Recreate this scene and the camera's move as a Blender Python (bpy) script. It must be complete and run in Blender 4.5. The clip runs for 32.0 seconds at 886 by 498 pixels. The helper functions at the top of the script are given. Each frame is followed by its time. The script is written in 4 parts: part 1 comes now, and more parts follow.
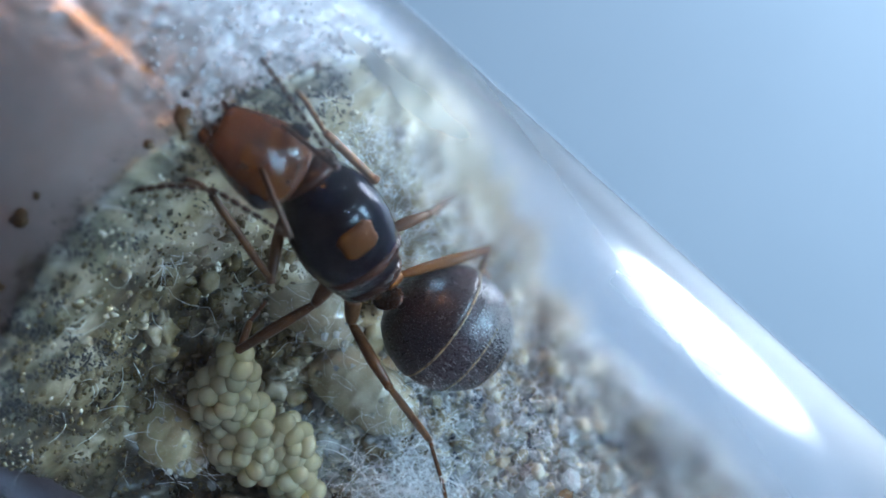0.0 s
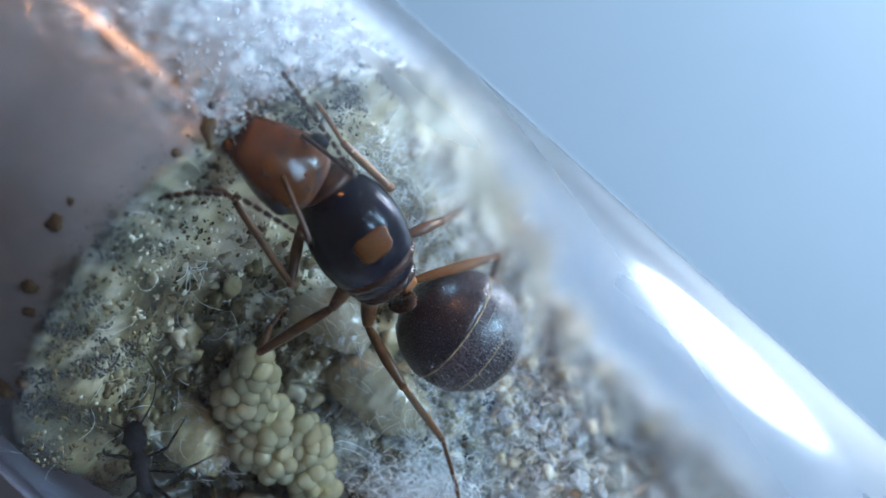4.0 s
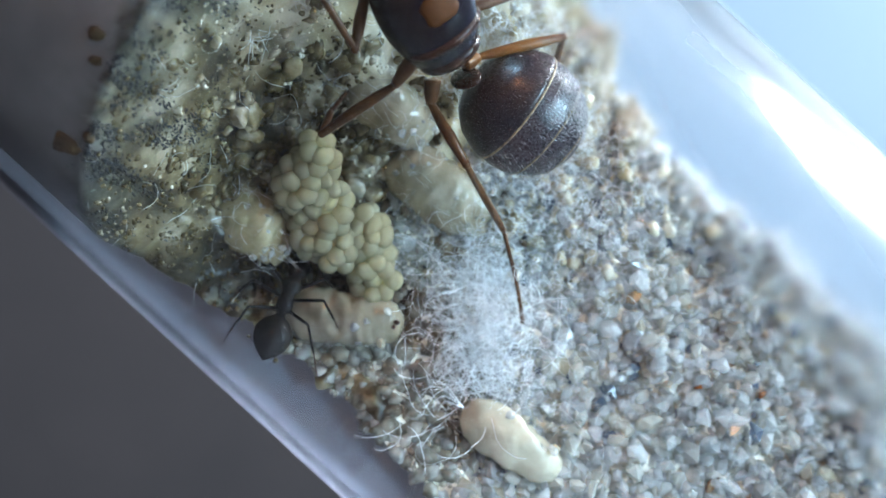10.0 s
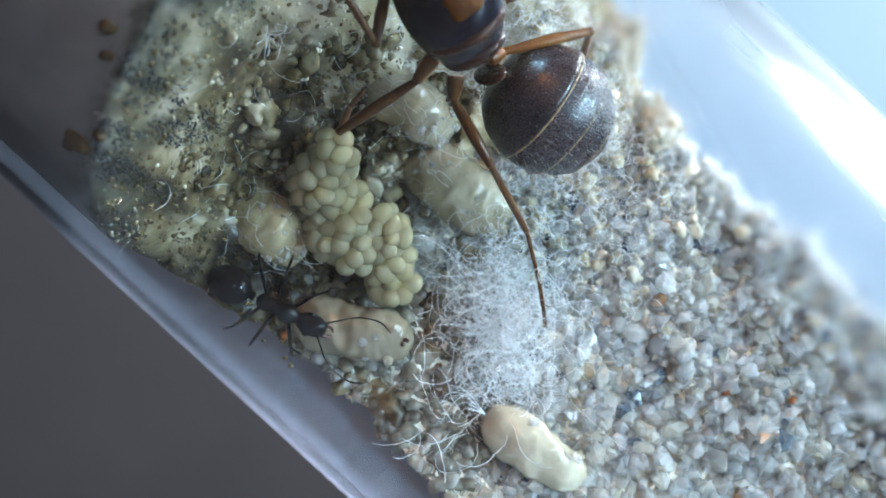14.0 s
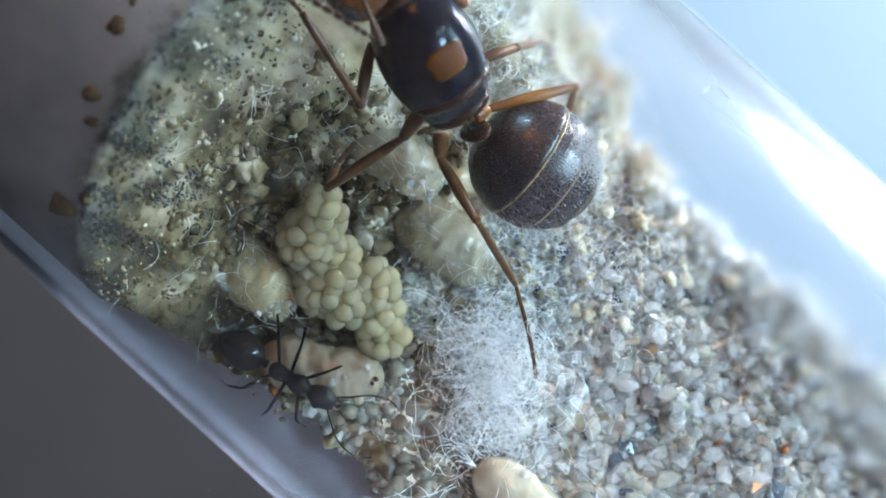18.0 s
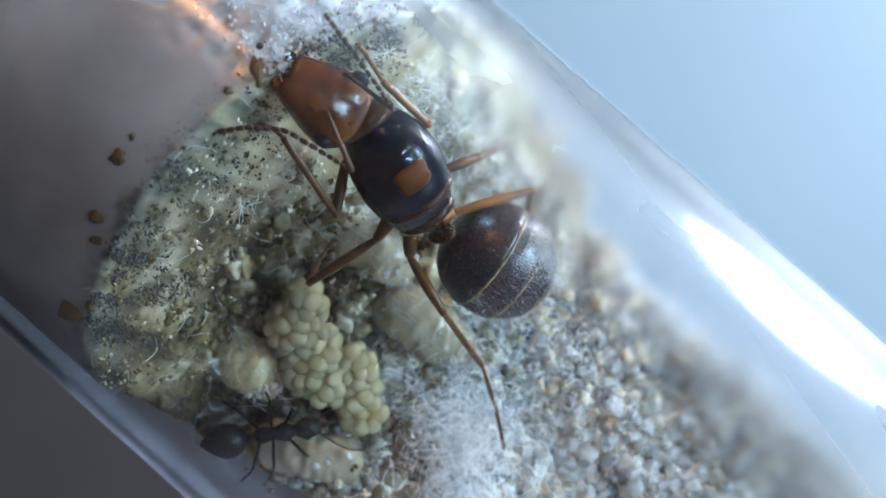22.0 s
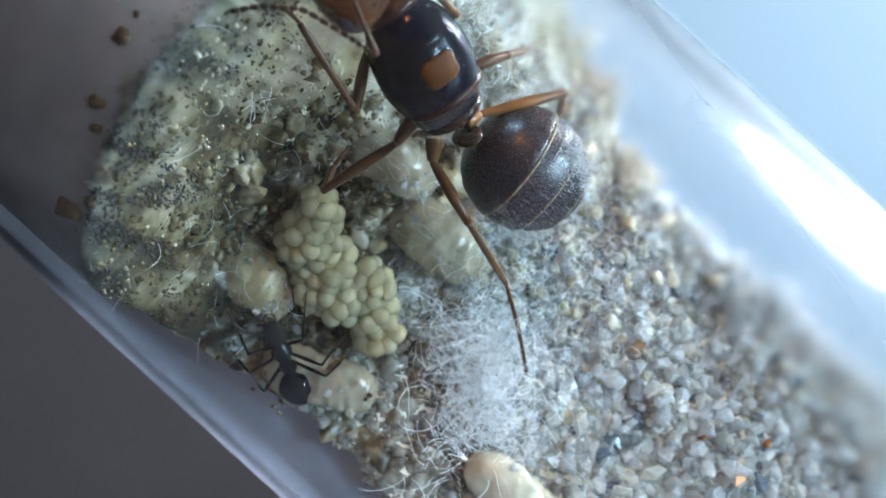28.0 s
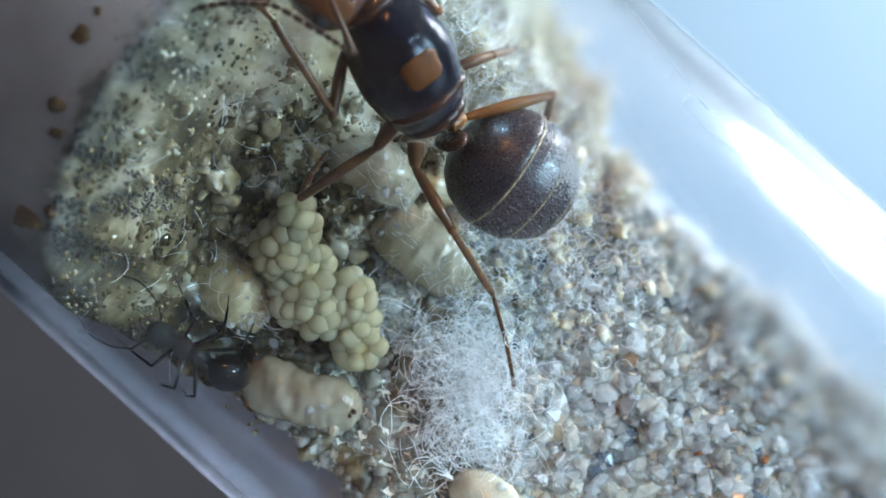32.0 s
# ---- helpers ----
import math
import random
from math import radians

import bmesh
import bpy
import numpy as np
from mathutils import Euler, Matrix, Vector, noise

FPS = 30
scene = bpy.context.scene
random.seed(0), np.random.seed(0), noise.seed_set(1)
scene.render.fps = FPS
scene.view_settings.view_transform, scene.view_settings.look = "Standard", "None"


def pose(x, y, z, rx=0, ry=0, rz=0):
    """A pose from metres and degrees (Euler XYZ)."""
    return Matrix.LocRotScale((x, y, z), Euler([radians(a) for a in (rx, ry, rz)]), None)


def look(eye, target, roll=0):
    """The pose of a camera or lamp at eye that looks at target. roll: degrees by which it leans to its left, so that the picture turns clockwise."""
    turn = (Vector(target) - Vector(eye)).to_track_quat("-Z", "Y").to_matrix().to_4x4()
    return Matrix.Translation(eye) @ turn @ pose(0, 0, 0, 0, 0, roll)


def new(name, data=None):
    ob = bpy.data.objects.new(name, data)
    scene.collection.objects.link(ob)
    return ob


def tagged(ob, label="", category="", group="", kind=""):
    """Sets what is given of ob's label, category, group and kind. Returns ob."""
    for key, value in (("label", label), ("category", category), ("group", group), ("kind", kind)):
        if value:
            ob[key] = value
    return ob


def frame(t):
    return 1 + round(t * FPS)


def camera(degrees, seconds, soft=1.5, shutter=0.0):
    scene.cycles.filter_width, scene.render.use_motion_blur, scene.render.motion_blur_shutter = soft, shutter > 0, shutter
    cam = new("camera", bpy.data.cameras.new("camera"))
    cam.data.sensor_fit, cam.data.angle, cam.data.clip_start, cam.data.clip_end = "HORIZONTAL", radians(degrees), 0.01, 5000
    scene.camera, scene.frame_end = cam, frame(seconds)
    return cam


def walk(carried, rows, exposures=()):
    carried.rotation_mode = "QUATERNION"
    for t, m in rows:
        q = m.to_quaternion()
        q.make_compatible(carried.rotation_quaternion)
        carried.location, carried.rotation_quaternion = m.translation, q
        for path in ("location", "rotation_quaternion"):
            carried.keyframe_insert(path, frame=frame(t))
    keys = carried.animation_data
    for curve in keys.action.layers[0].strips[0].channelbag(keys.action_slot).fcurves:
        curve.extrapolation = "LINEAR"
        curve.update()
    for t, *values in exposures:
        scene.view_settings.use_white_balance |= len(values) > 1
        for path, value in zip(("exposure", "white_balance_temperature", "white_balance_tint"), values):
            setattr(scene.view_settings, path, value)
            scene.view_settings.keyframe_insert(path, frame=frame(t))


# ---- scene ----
cam = camera(38.6, 32.0, soft=1.5)
cam.data.dof.use_dof, cam.data.dof.focus_distance, cam.data.dof.aperture_fstop = True, 0.0309, 125.0
# the camera, in millimetres and degrees
PATH = [
    (0.0, 0.000, -0.000, 33.300, -0.001, 0.000, -0.001),
    (0.5, 0.126, -0.102, 34.122, -0.141, 0.131, -0.075),
    (1.0, 0.180, -0.087, 34.633, -0.360, -0.062, -0.112),
    (1.5, 0.138, -0.171, 34.879, -0.222, -0.242, -0.120),
    (2.0, 0.121, -0.238, 34.827, -0.144, -0.279, -0.220),
    (2.5, 0.065, -0.449, 34.938, 0.434, -0.239, -0.316),
    (3.0, 0.003, -0.386, 34.804, 0.558, -0.084, -0.341),
    (3.5, 0.050, -0.351, 34.740, 0.782, 0.321, -0.189),
    (5.5, 0.266, -0.373, 34.160, 1.146, 1.865, 0.150),
    (6.0, 0.301, -0.756, 34.335, 1.699, 2.126, 0.037),
    (6.5, 0.242, -1.286, 34.559, 2.372, 2.219, 0.002),
    (7.0, 0.059, -1.671, 34.616, 2.412, 2.119, -0.129),
    (7.5, 0.006, -2.104, 34.680, 2.078, 2.268, -0.027),
    (8.0, -0.093, -2.572, 34.799, 1.348, 2.293, -0.009),
    (8.5, -0.325, -3.103, 34.653, 0.546, 2.079, 0.037),
    (9.0, -0.493, -3.597, 34.544, -0.662, 2.012, 0.014),
    (9.5, -0.371, -3.583, 34.487, -2.207, 2.451, 0.306),
    (10.0, -0.479, -3.744, 34.361, -2.834, 2.534, 0.393),
    (10.5, -0.446, -3.724, 34.230, -3.135, 2.828, 0.518),
    (11.0, -0.571, -3.700, 34.006, -3.106, 2.874, 0.560),
    (11.5, -0.548, -3.621, 33.720, -3.201, 3.158, 0.615),
    (12.0, -0.651, -3.721, 33.623, -2.990, 3.157, 0.589),
    (12.5, -0.753, -3.894, 33.471, -2.705, 3.071, 0.449),
    (13.0, -0.766, -3.862, 33.404, -2.734, 3.073, 0.521),
    (13.5, -0.886, -3.720, 33.320, -2.943, 2.860, 0.456),
    (14.0, -0.956, -3.631, 33.278, -3.063, 2.744, 0.446),
    (14.5, -0.962, -3.649, 33.286, -2.980, 2.657, 0.432),
    (16.5, -0.915, -3.646, 33.277, -2.494, 2.433, 0.582),
    (17.0, -0.915, -3.635, 33.268, -2.368, 2.364, 0.570),
    (17.5, -0.724, -3.330, 33.275, -2.652, 2.654, 0.374),
    (18.0, -0.410, -2.942, 33.360, -1.863, 3.183, -0.036),
    (18.5, -0.155, -1.415, 33.503, -1.098, 3.633, -0.263),
    (19.0, 0.090, -0.433, 34.195, 0.189, 3.586, -0.570),
    (19.5, 0.223, 0.137, 35.570, 0.498, 3.016, -0.896),
    (20.0, 0.207, 0.009, 36.069, 0.576, 2.761, -1.051),
    (20.5, 0.264, -0.177, 36.130, 0.363, 2.870, -0.983),
    (21.0, 0.348, -0.697, 36.273, 0.336, 2.956, -0.926),
    (21.5, 0.525, -0.983, 36.344, -0.347, 3.189, -0.766),
    (22.0, 0.588, -1.202, 36.468, -0.659, 3.231, -0.624),
    (22.5, 0.668, -1.277, 36.612, -0.504, 3.307, -0.360),
    (23.0, 0.678, -1.292, 36.693, -0.128, 3.305, -0.310),
    (23.5, 0.746, -1.186, 36.731, 0.268, 3.418, -0.240),
    (24.0, 0.773, -0.882, 36.637, 0.296, 3.492, -0.181),
    (24.5, 0.784, -0.899, 36.659, 0.622, 3.537, -0.092),
    (25.0, 0.798, -0.824, 36.505, 0.542, 3.662, -0.021),
    (25.5, 0.883, -0.977, 36.104, 0.063, 4.126, 0.457),
    (26.0, 0.248, -1.849, 35.407, -0.604, 3.608, 0.054),
    (26.5, -0.214, -2.368, 34.587, -1.390, 3.282, 0.038),
    (28.5, -0.257, -2.628, 34.316, -2.347, 2.931, 0.178),
    (29.0, -0.249, -2.646, 34.286, -2.317, 2.751, 0.184),
    (29.5, -0.247, -2.768, 34.229, -2.096, 2.584, 0.108),
    (30.0, -0.260, -2.700, 34.088, -2.181, 2.448, 0.137),
    (30.5, -0.222, -2.647, 33.874, -2.199, 2.413, 0.071),
    (31.0, -0.174, -2.533, 33.534, -2.315, 2.506, 0.083),
    (31.5, -0.219, -2.595, 33.171, -2.138, 2.446, -0.059),
    (32.0, -0.259, -2.613, 32.830, -2.042, 2.417, -0.091),
]
walk(cam, [(t, pose(0.001 * x, 0.001 * y, 0.001 * z, rx, ry, rz)) for t, x, y, z, rx, ry, rz in PATH],
     exposures=[(0.0, -0.42, 5740, 9), (3.5, -0.36, 5740, 9), (7.0, -0.22, 5890, 9), (9.0, 0.1, 6090, 8), (13.0, 0.14, 6190, 6), (18.0, 0.18, 6340, 8), (20.0, -0.05, 6190, 9), (25.0, -0.1, 6190, 9), (29.0, 0.08, 6240, 6), (32.0, 0.08, 6240, 6)])
MM = 0.001


# ---- world and lights ----
def plan(a, s, z):
    """Along the tube, across it from its axis, and up, in millimetres, to world millimetres."""
    return Vector((0.7431 * a + 0.6691 * (s - 4.0), -0.6691 * a + 0.7431 * (s - 4.0), z))


AXIS_Z, R_OUT, R_IN, OFF = 2.3, 7.58, 7.0, 0.2

world = bpy.data.worlds.new("room_light")
scene.world = world
world.use_nodes = True
world.node_tree.nodes["Background"].inputs[0].default_value = (0.76, 0.8, 0.92, 1)
world.node_tree.nodes["Background"].inputs[1].default_value = 0.18


def area_lamp(name, eye, target, w, h, watts, colour):
    lamp = bpy.data.lights.new(name, "AREA")
    lamp.shape, lamp.size, lamp.size_y, lamp.energy, lamp.color = "ELLIPSE", w * MM, h * MM, watts, colour
    ob = new(name, lamp)
    ob.matrix_world = look(Vector(eye) * MM, Vector(target) * MM)
    return ob


# bright low windows at the white sheet's side, an added fill above, a lamp strip beside the tube, a small warm bulb
area_lamp("window_light", plan(140, 170, 70), plan(0, 0, 1), 36, 44, 0.42, (0.54, 0.83, 1.0))
area_lamp("window_light", plan(-230, 225, 125), plan(0, 0, 1), 20, 32, 0.22, (0.46, 0.76, 1.0))
# fill light added to brighten the sand, not a window
area_lamp("window_light", plan(150, 118, 150), plan(0, 0, 0), 40, 60, 0.19, (0.54, 0.82, 1.0))
area_lamp("lamp_strip", plan(41, 165, -60), plan(5.5, 6.3, 7), 38, 96, 0.58, (0.88, 0.95, 1.0))
area_lamp("warm_bulb", plan(-84, 136, 197), plan(-8.4, 2.5, 9.6), 30, 11, 0.07, (1.0, 0.38, 0.09))


# ---- materials ----
def material(name, colour=(0.5, 0.5, 0.5), rough=0.5, **inputs):
    mat = bpy.data.materials.new(name)
    mat.use_nodes = True
    bsdf = mat.node_tree.nodes["Principled BSDF"]
    bsdf.inputs["Base Color"].default_value = (*colour, 1)
    bsdf.inputs["Roughness"].default_value = rough
    bsdf.inputs["Subsurface Radius"].default_value = (1.0, 1.0, 1.0)
    for key, value in inputs.items():
        bsdf.inputs[key.replace("_", " ")].default_value = value
    return mat


def node(mat, kind, **sets):
    nd = mat.node_tree.nodes.new(kind)
    for key, value in sets.items():
        if key in nd.inputs:
            nd.inputs[key].default_value = value
    return nd


def link(mat, a, b):
    mat.node_tree.links.new(a, b)


def ramp(mat, source, stops, to):
    r = mat.node_tree.nodes.new("ShaderNodeValToRGB")
    els = r.color_ramp.elements
    while len(els) < len(stops):
        els.new(0.5)
    for e, (p, c) in zip(els, stops):
        e.position, e.color = p, (*c, 1)
    link(mat, source, r.inputs[0])
    if to is not None:
        link(mat, r.outputs[0], to)
    return r


def mottle(mat, scale, stops, detail=4.0, bump=0.0, bump_scale=None, rough=None):
    """Colour by noise of a given scale (per metre), relief by a finer one."""
    bsdf = mat.node_tree.nodes["Principled BSDF"]
    at = node(mat, "ShaderNodeTexCoord")
    big = node(mat, "ShaderNodeTexNoise", Scale=scale, Detail=detail, Roughness=0.6)
    link(mat, at.outputs["Object"], big.inputs["Vector"])
    r = ramp(mat, big.outputs[0], stops, bsdf.inputs["Base Color"])
    if bump or rough:
        fine = node(mat, "ShaderNodeTexNoise", Scale=bump_scale or scale * 5, Detail=3.0)
        link(mat, at.outputs["Object"], fine.inputs["Vector"])
    if bump:
        bp = node(mat, "ShaderNodeBump", Strength=bump, Distance=0.00006)
        link(mat, fine.outputs[0], bp.inputs["Height"])
        link(mat, bp.outputs[0], bsdf.inputs["Normal"])
    if rough:
        ramp(mat, fine.outputs[0], [(0.3, (rough[0],) * 3), (0.7, (rough[1],) * 3)], bsdf.inputs["Roughness"])
    return mat


def island_colours(mat, stops, noise_scale=6000):
    """A colour of its own for each loose piece of a joined mesh, with a little grain."""
    bsdf = mat.node_tree.nodes["Principled BSDF"]
    geo = node(mat, "ShaderNodeNewGeometry")
    r = ramp(mat, geo.outputs["Random Per Island"], stops, None)
    r.color_ramp.interpolation = "CONSTANT"
    grain(mat, r, noise_scale)
    return mat


def object_colours(mat, stops, noise_scale=6000):
    info = node(mat, "ShaderNodeObjectInfo")
    r = ramp(mat, info.outputs["Random"], stops, None)
    r.color_ramp.interpolation = "CONSTANT"
    grain(mat, r, noise_scale)
    return mat


def grain(mat, r, noise_scale):
    bsdf = mat.node_tree.nodes["Principled BSDF"]
    at = node(mat, "ShaderNodeTexCoord")
    nz = node(mat, "ShaderNodeTexNoise", Scale=noise_scale, Detail=3.0)
    link(mat, at.outputs["Object"], nz.inputs["Vector"])
    mix = node(mat, "ShaderNodeMixRGB")
    mix.blend_type = "MULTIPLY"
    mix.inputs[0].default_value = 0.4
    link(mat, r.outputs[0], mix.inputs[1])
    ramp(mat, nz.outputs[0], [(0.3, (0.55, 0.55, 0.55)), (0.65, (1.15, 1.15, 1.15))], mix.inputs[2])
    link(mat, mix.outputs[0], bsdf.inputs["Base Color"])


SAND_STOPS = [(0.0, (0.84, 0.84, 0.8)), (0.16, (0.72, 0.69, 0.6)), (0.28, (0.92, 0.93, 0.93)), (0.46, (0.8, 0.76, 0.66)), (0.57, (0.8, 0.74, 0.6)),
              (0.66, (0.56, 0.57, 0.59)), (0.72, (0.9, 0.91, 0.89)), (0.84, (0.66, 0.56, 0.4)), (0.905, (0.1, 0.13, 0.19)), (0.935, (0.94, 0.95, 0.96)), (0.993, (0.45, 0.24, 0.12))]

m_glass = bpy.data.materials.new("tube_glass")
m_glass.use_nodes = True
nt = m_glass.node_tree
nt.nodes.clear()
glass_out = nt.nodes.new("ShaderNodeOutputMaterial")
glass_bsdf = nt.nodes.new("ShaderNodeBsdfRefraction")
glass_bsdf.inputs["IOR"].default_value, glass_bsdf.inputs["Roughness"].default_value = 1.46, 0.0
glass_bsdf.inputs["Color"].default_value = (0.98, 0.985, 1.0, 1)
glass_gloss = nt.nodes.new("ShaderNodeBsdfGlossy")
glass_gloss.inputs["Roughness"].default_value = 0.11
# smeared on the side towards the window, clean on top
glass_at = nt.nodes.new("ShaderNodeTexCoord")
glass_across = nt.nodes.new("ShaderNodeVectorMath")
glass_across.operation = "DOT_PRODUCT"
glass_across.inputs[1].default_value = (0.85, 0.58, 0.0)
glass_smear = nt.nodes.new("ShaderNodeMapRange")
glass_smear.inputs["From Min"].default_value, glass_smear.inputs["From Max"].default_value = -0.0009, 0.0034
glass_smear.inputs["To Min"].default_value, glass_smear.inputs["To Max"].default_value = 0.0, 0.3
nt.links.new(glass_at.outputs["Object"], glass_across.inputs[0])
nt.links.new(glass_across.outputs["Value"], glass_smear.inputs["Value"])
nt.links.new(glass_smear.outputs[0], glass_bsdf.inputs["Roughness"])
glass_fresnel = nt.nodes.new("ShaderNodeFresnel")
glass_fresnel.inputs["IOR"].default_value = 1.36
glass_mix = nt.nodes.new("ShaderNodeMixShader")
nt.links.new(glass_fresnel.outputs[0], glass_mix.inputs[0])
nt.links.new(glass_bsdf.outputs[0], glass_mix.inputs[1])
nt.links.new(glass_gloss.outputs[0], glass_mix.inputs[2])
nt.links.new(glass_mix.outputs[0], glass_out.inputs[0])

# thin film on the glass, for moisture and for painted haze: clear towards the top, milky in patches at the side
def breath(name, colour, stops):
    mat = bpy.data.materials.new(name)
    mat.use_nodes = True
    tree = mat.node_tree
    tree.nodes.clear()
    out = tree.nodes.new("ShaderNodeOutputMaterial")
    clear, milk, glow = (tree.nodes.new(k) for k in ("ShaderNodeBsdfTransparent", "ShaderNodeBsdfDiffuse", "ShaderNodeBsdfTranslucent"))
    milk.inputs["Color"].default_value = glow.inputs["Color"].default_value = (*colour, 1)
    both, mix = tree.nodes.new("ShaderNodeMixShader"), tree.nodes.new("ShaderNodeMixShader")
    at, across = tree.nodes.new("ShaderNodeTexCoord"), tree.nodes.new("ShaderNodeSeparateXYZ")
    span = tree.nodes.new("ShaderNodeMapRange")
    span.inputs["From Min"].default_value, span.inputs["From Max"].default_value = -0.0018, 0.0032
    patch = tree.nodes.new("ShaderNodeTexNoise")
    patch.inputs["Scale"].default_value, patch.inputs["Detail"].default_value = 240, 5
    tree.links.new(at.outputs["Object"], patch.inputs["Vector"])
    tree.links.new(at.outputs["Object"], across.inputs[0])
    tree.links.new(across.outputs[1], span.inputs["Value"])
    r = ramp(mat, span.outputs[0], [(p, (v, v, v)) for p, v in stops], None)
    r.color_ramp.interpolation = "EASE"
    rub = tree.nodes.new("ShaderNodeMapRange")
    rub.inputs["From Min"].default_value, rub.inputs["From Max"].default_value = 0.25, 0.7
    rub.inputs["To Min"].default_value, rub.inputs["To Max"].default_value = 0.7, 1.0
    tree.links.new(patch.outputs[0], rub.inputs["Value"])
    mul = tree.nodes.new("ShaderNodeMath")
    mul.operation = "MULTIPLY"
    tree.links.new(r.outputs[0], mul.inputs[0])
    tree.links.new(rub.outputs[0], mul.inputs[1])
    both.inputs[0].default_value = 0.5
    tree.links.new(milk.outputs[0], both.inputs[1])
    tree.links.new(glow.outputs[0], both.inputs[2])
    tree.links.new(mul.outputs[0], mix.inputs[0])
    tree.links.new(clear.outputs[0], mix.inputs[1])
    tree.links.new(both.outputs[0], mix.inputs[2])
    tree.links.new(mix.outputs[0], out.inputs[0])
    return mat


m_film = breath("breath_film", (0.52, 0.53, 0.66), [(0.0, 0.2), (0.1, 0.26), (0.22, 0.15), (0.36, 0.04), (0.48, 0.0)])
m_under = breath("lower_film", (0.6, 0.6, 0.72), [(0.0, 0.16), (0.15, 0.34), (0.5, 0.42), (1.0, 0.35)])
# pale film that paints the bright haze on the window side
m_haze = breath("bright_haze", (0.8, 0.84, 0.92), [(0.0, 0.03), (0.16, 0.12), (0.4, 0.32), (1.0, 0.0)])

m_paper = mottle(material("white_sheet", rough=0.8), 25, [(0.3, (0.375, 0.465, 0.56)), (0.7, (0.405, 0.495, 0.59))], bump=0.05)
m_table = mottle(material("dark_table", rough=0.6), 12, [(0.3, (0.055, 0.048, 0.05)), (0.7, (0.1, 0.08, 0.08))], bump=0.1)
m_bed = mottle(material("sand_mass", rough=0.8), 2500, [(0.3, (0.3953, 0.3843, 0.3381)), (0.5, (0.759, 0.7213, 0.6175)), (0.7, (0.95, 0.9408, 0.8085))], bump=0.6)
m_sand = island_colours(material("sand_grains", rough=0.1, Alpha=0.5, Subsurface_Weight=1.0, Subsurface_Scale=0.0008), SAND_STOPS)
# beige grains in a darker colour, for the shaded sand by the wall
m_shaded_sand = island_colours(material("shaded_sand", rough=0.2, Alpha=0.5, Subsurface_Weight=1.0, Subsurface_Scale=0.0008), [(0.0, (0.4, 0.36, 0.29)), (0.2, (0.3, 0.26, 0.19)), (0.4, (0.5, 0.46, 0.4)), (0.6, (0.36, 0.31, 0.23)), (0.8, (0.56, 0.54, 0.5)), (0.93, (0.24, 0.2, 0.15))])
m_grain = object_colours(material("quartz_grain", rough=0.1, Alpha=0.5, Subsurface_Weight=1.0, Subsurface_Scale=0.0008), SAND_STOPS)
m_clump = mottle(material("matted_lump", rough=0.22, Alpha=0.75, Subsurface_Weight=0.9, Subsurface_Scale=0.0005), 650, [(0.38, (0.05, 0.034, 0.012)), (0.47, (0.13, 0.095, 0.04)), (0.55, (0.25, 0.195, 0.11)), (0.66, (0.48, 0.41, 0.31))], detail=5, bump=0.25, bump_scale=5000)
m_white = mottle(material("white_cotton", rough=0.6, Subsurface_Weight=0.5, Subsurface_Scale=0.0008), 900, [(0.3, (0.42, 0.34, 0.2)), (0.42, (0.5, 0.42, 0.28)), (0.55, (0.62, 0.55, 0.42)), (0.7, (0.7, 0.64, 0.54))], detail=6, bump=0.3, bump_scale=5000)
# the plug: matted and dirty on its face, cleaner and painted lighter to one side, wet behind the glass
m_cotton = material("plug_cotton", rough=0.45, Subsurface_Weight=0.35, Subsurface_Scale=0.0007, Coat_Weight=0.35, Coat_Roughness=0.12)


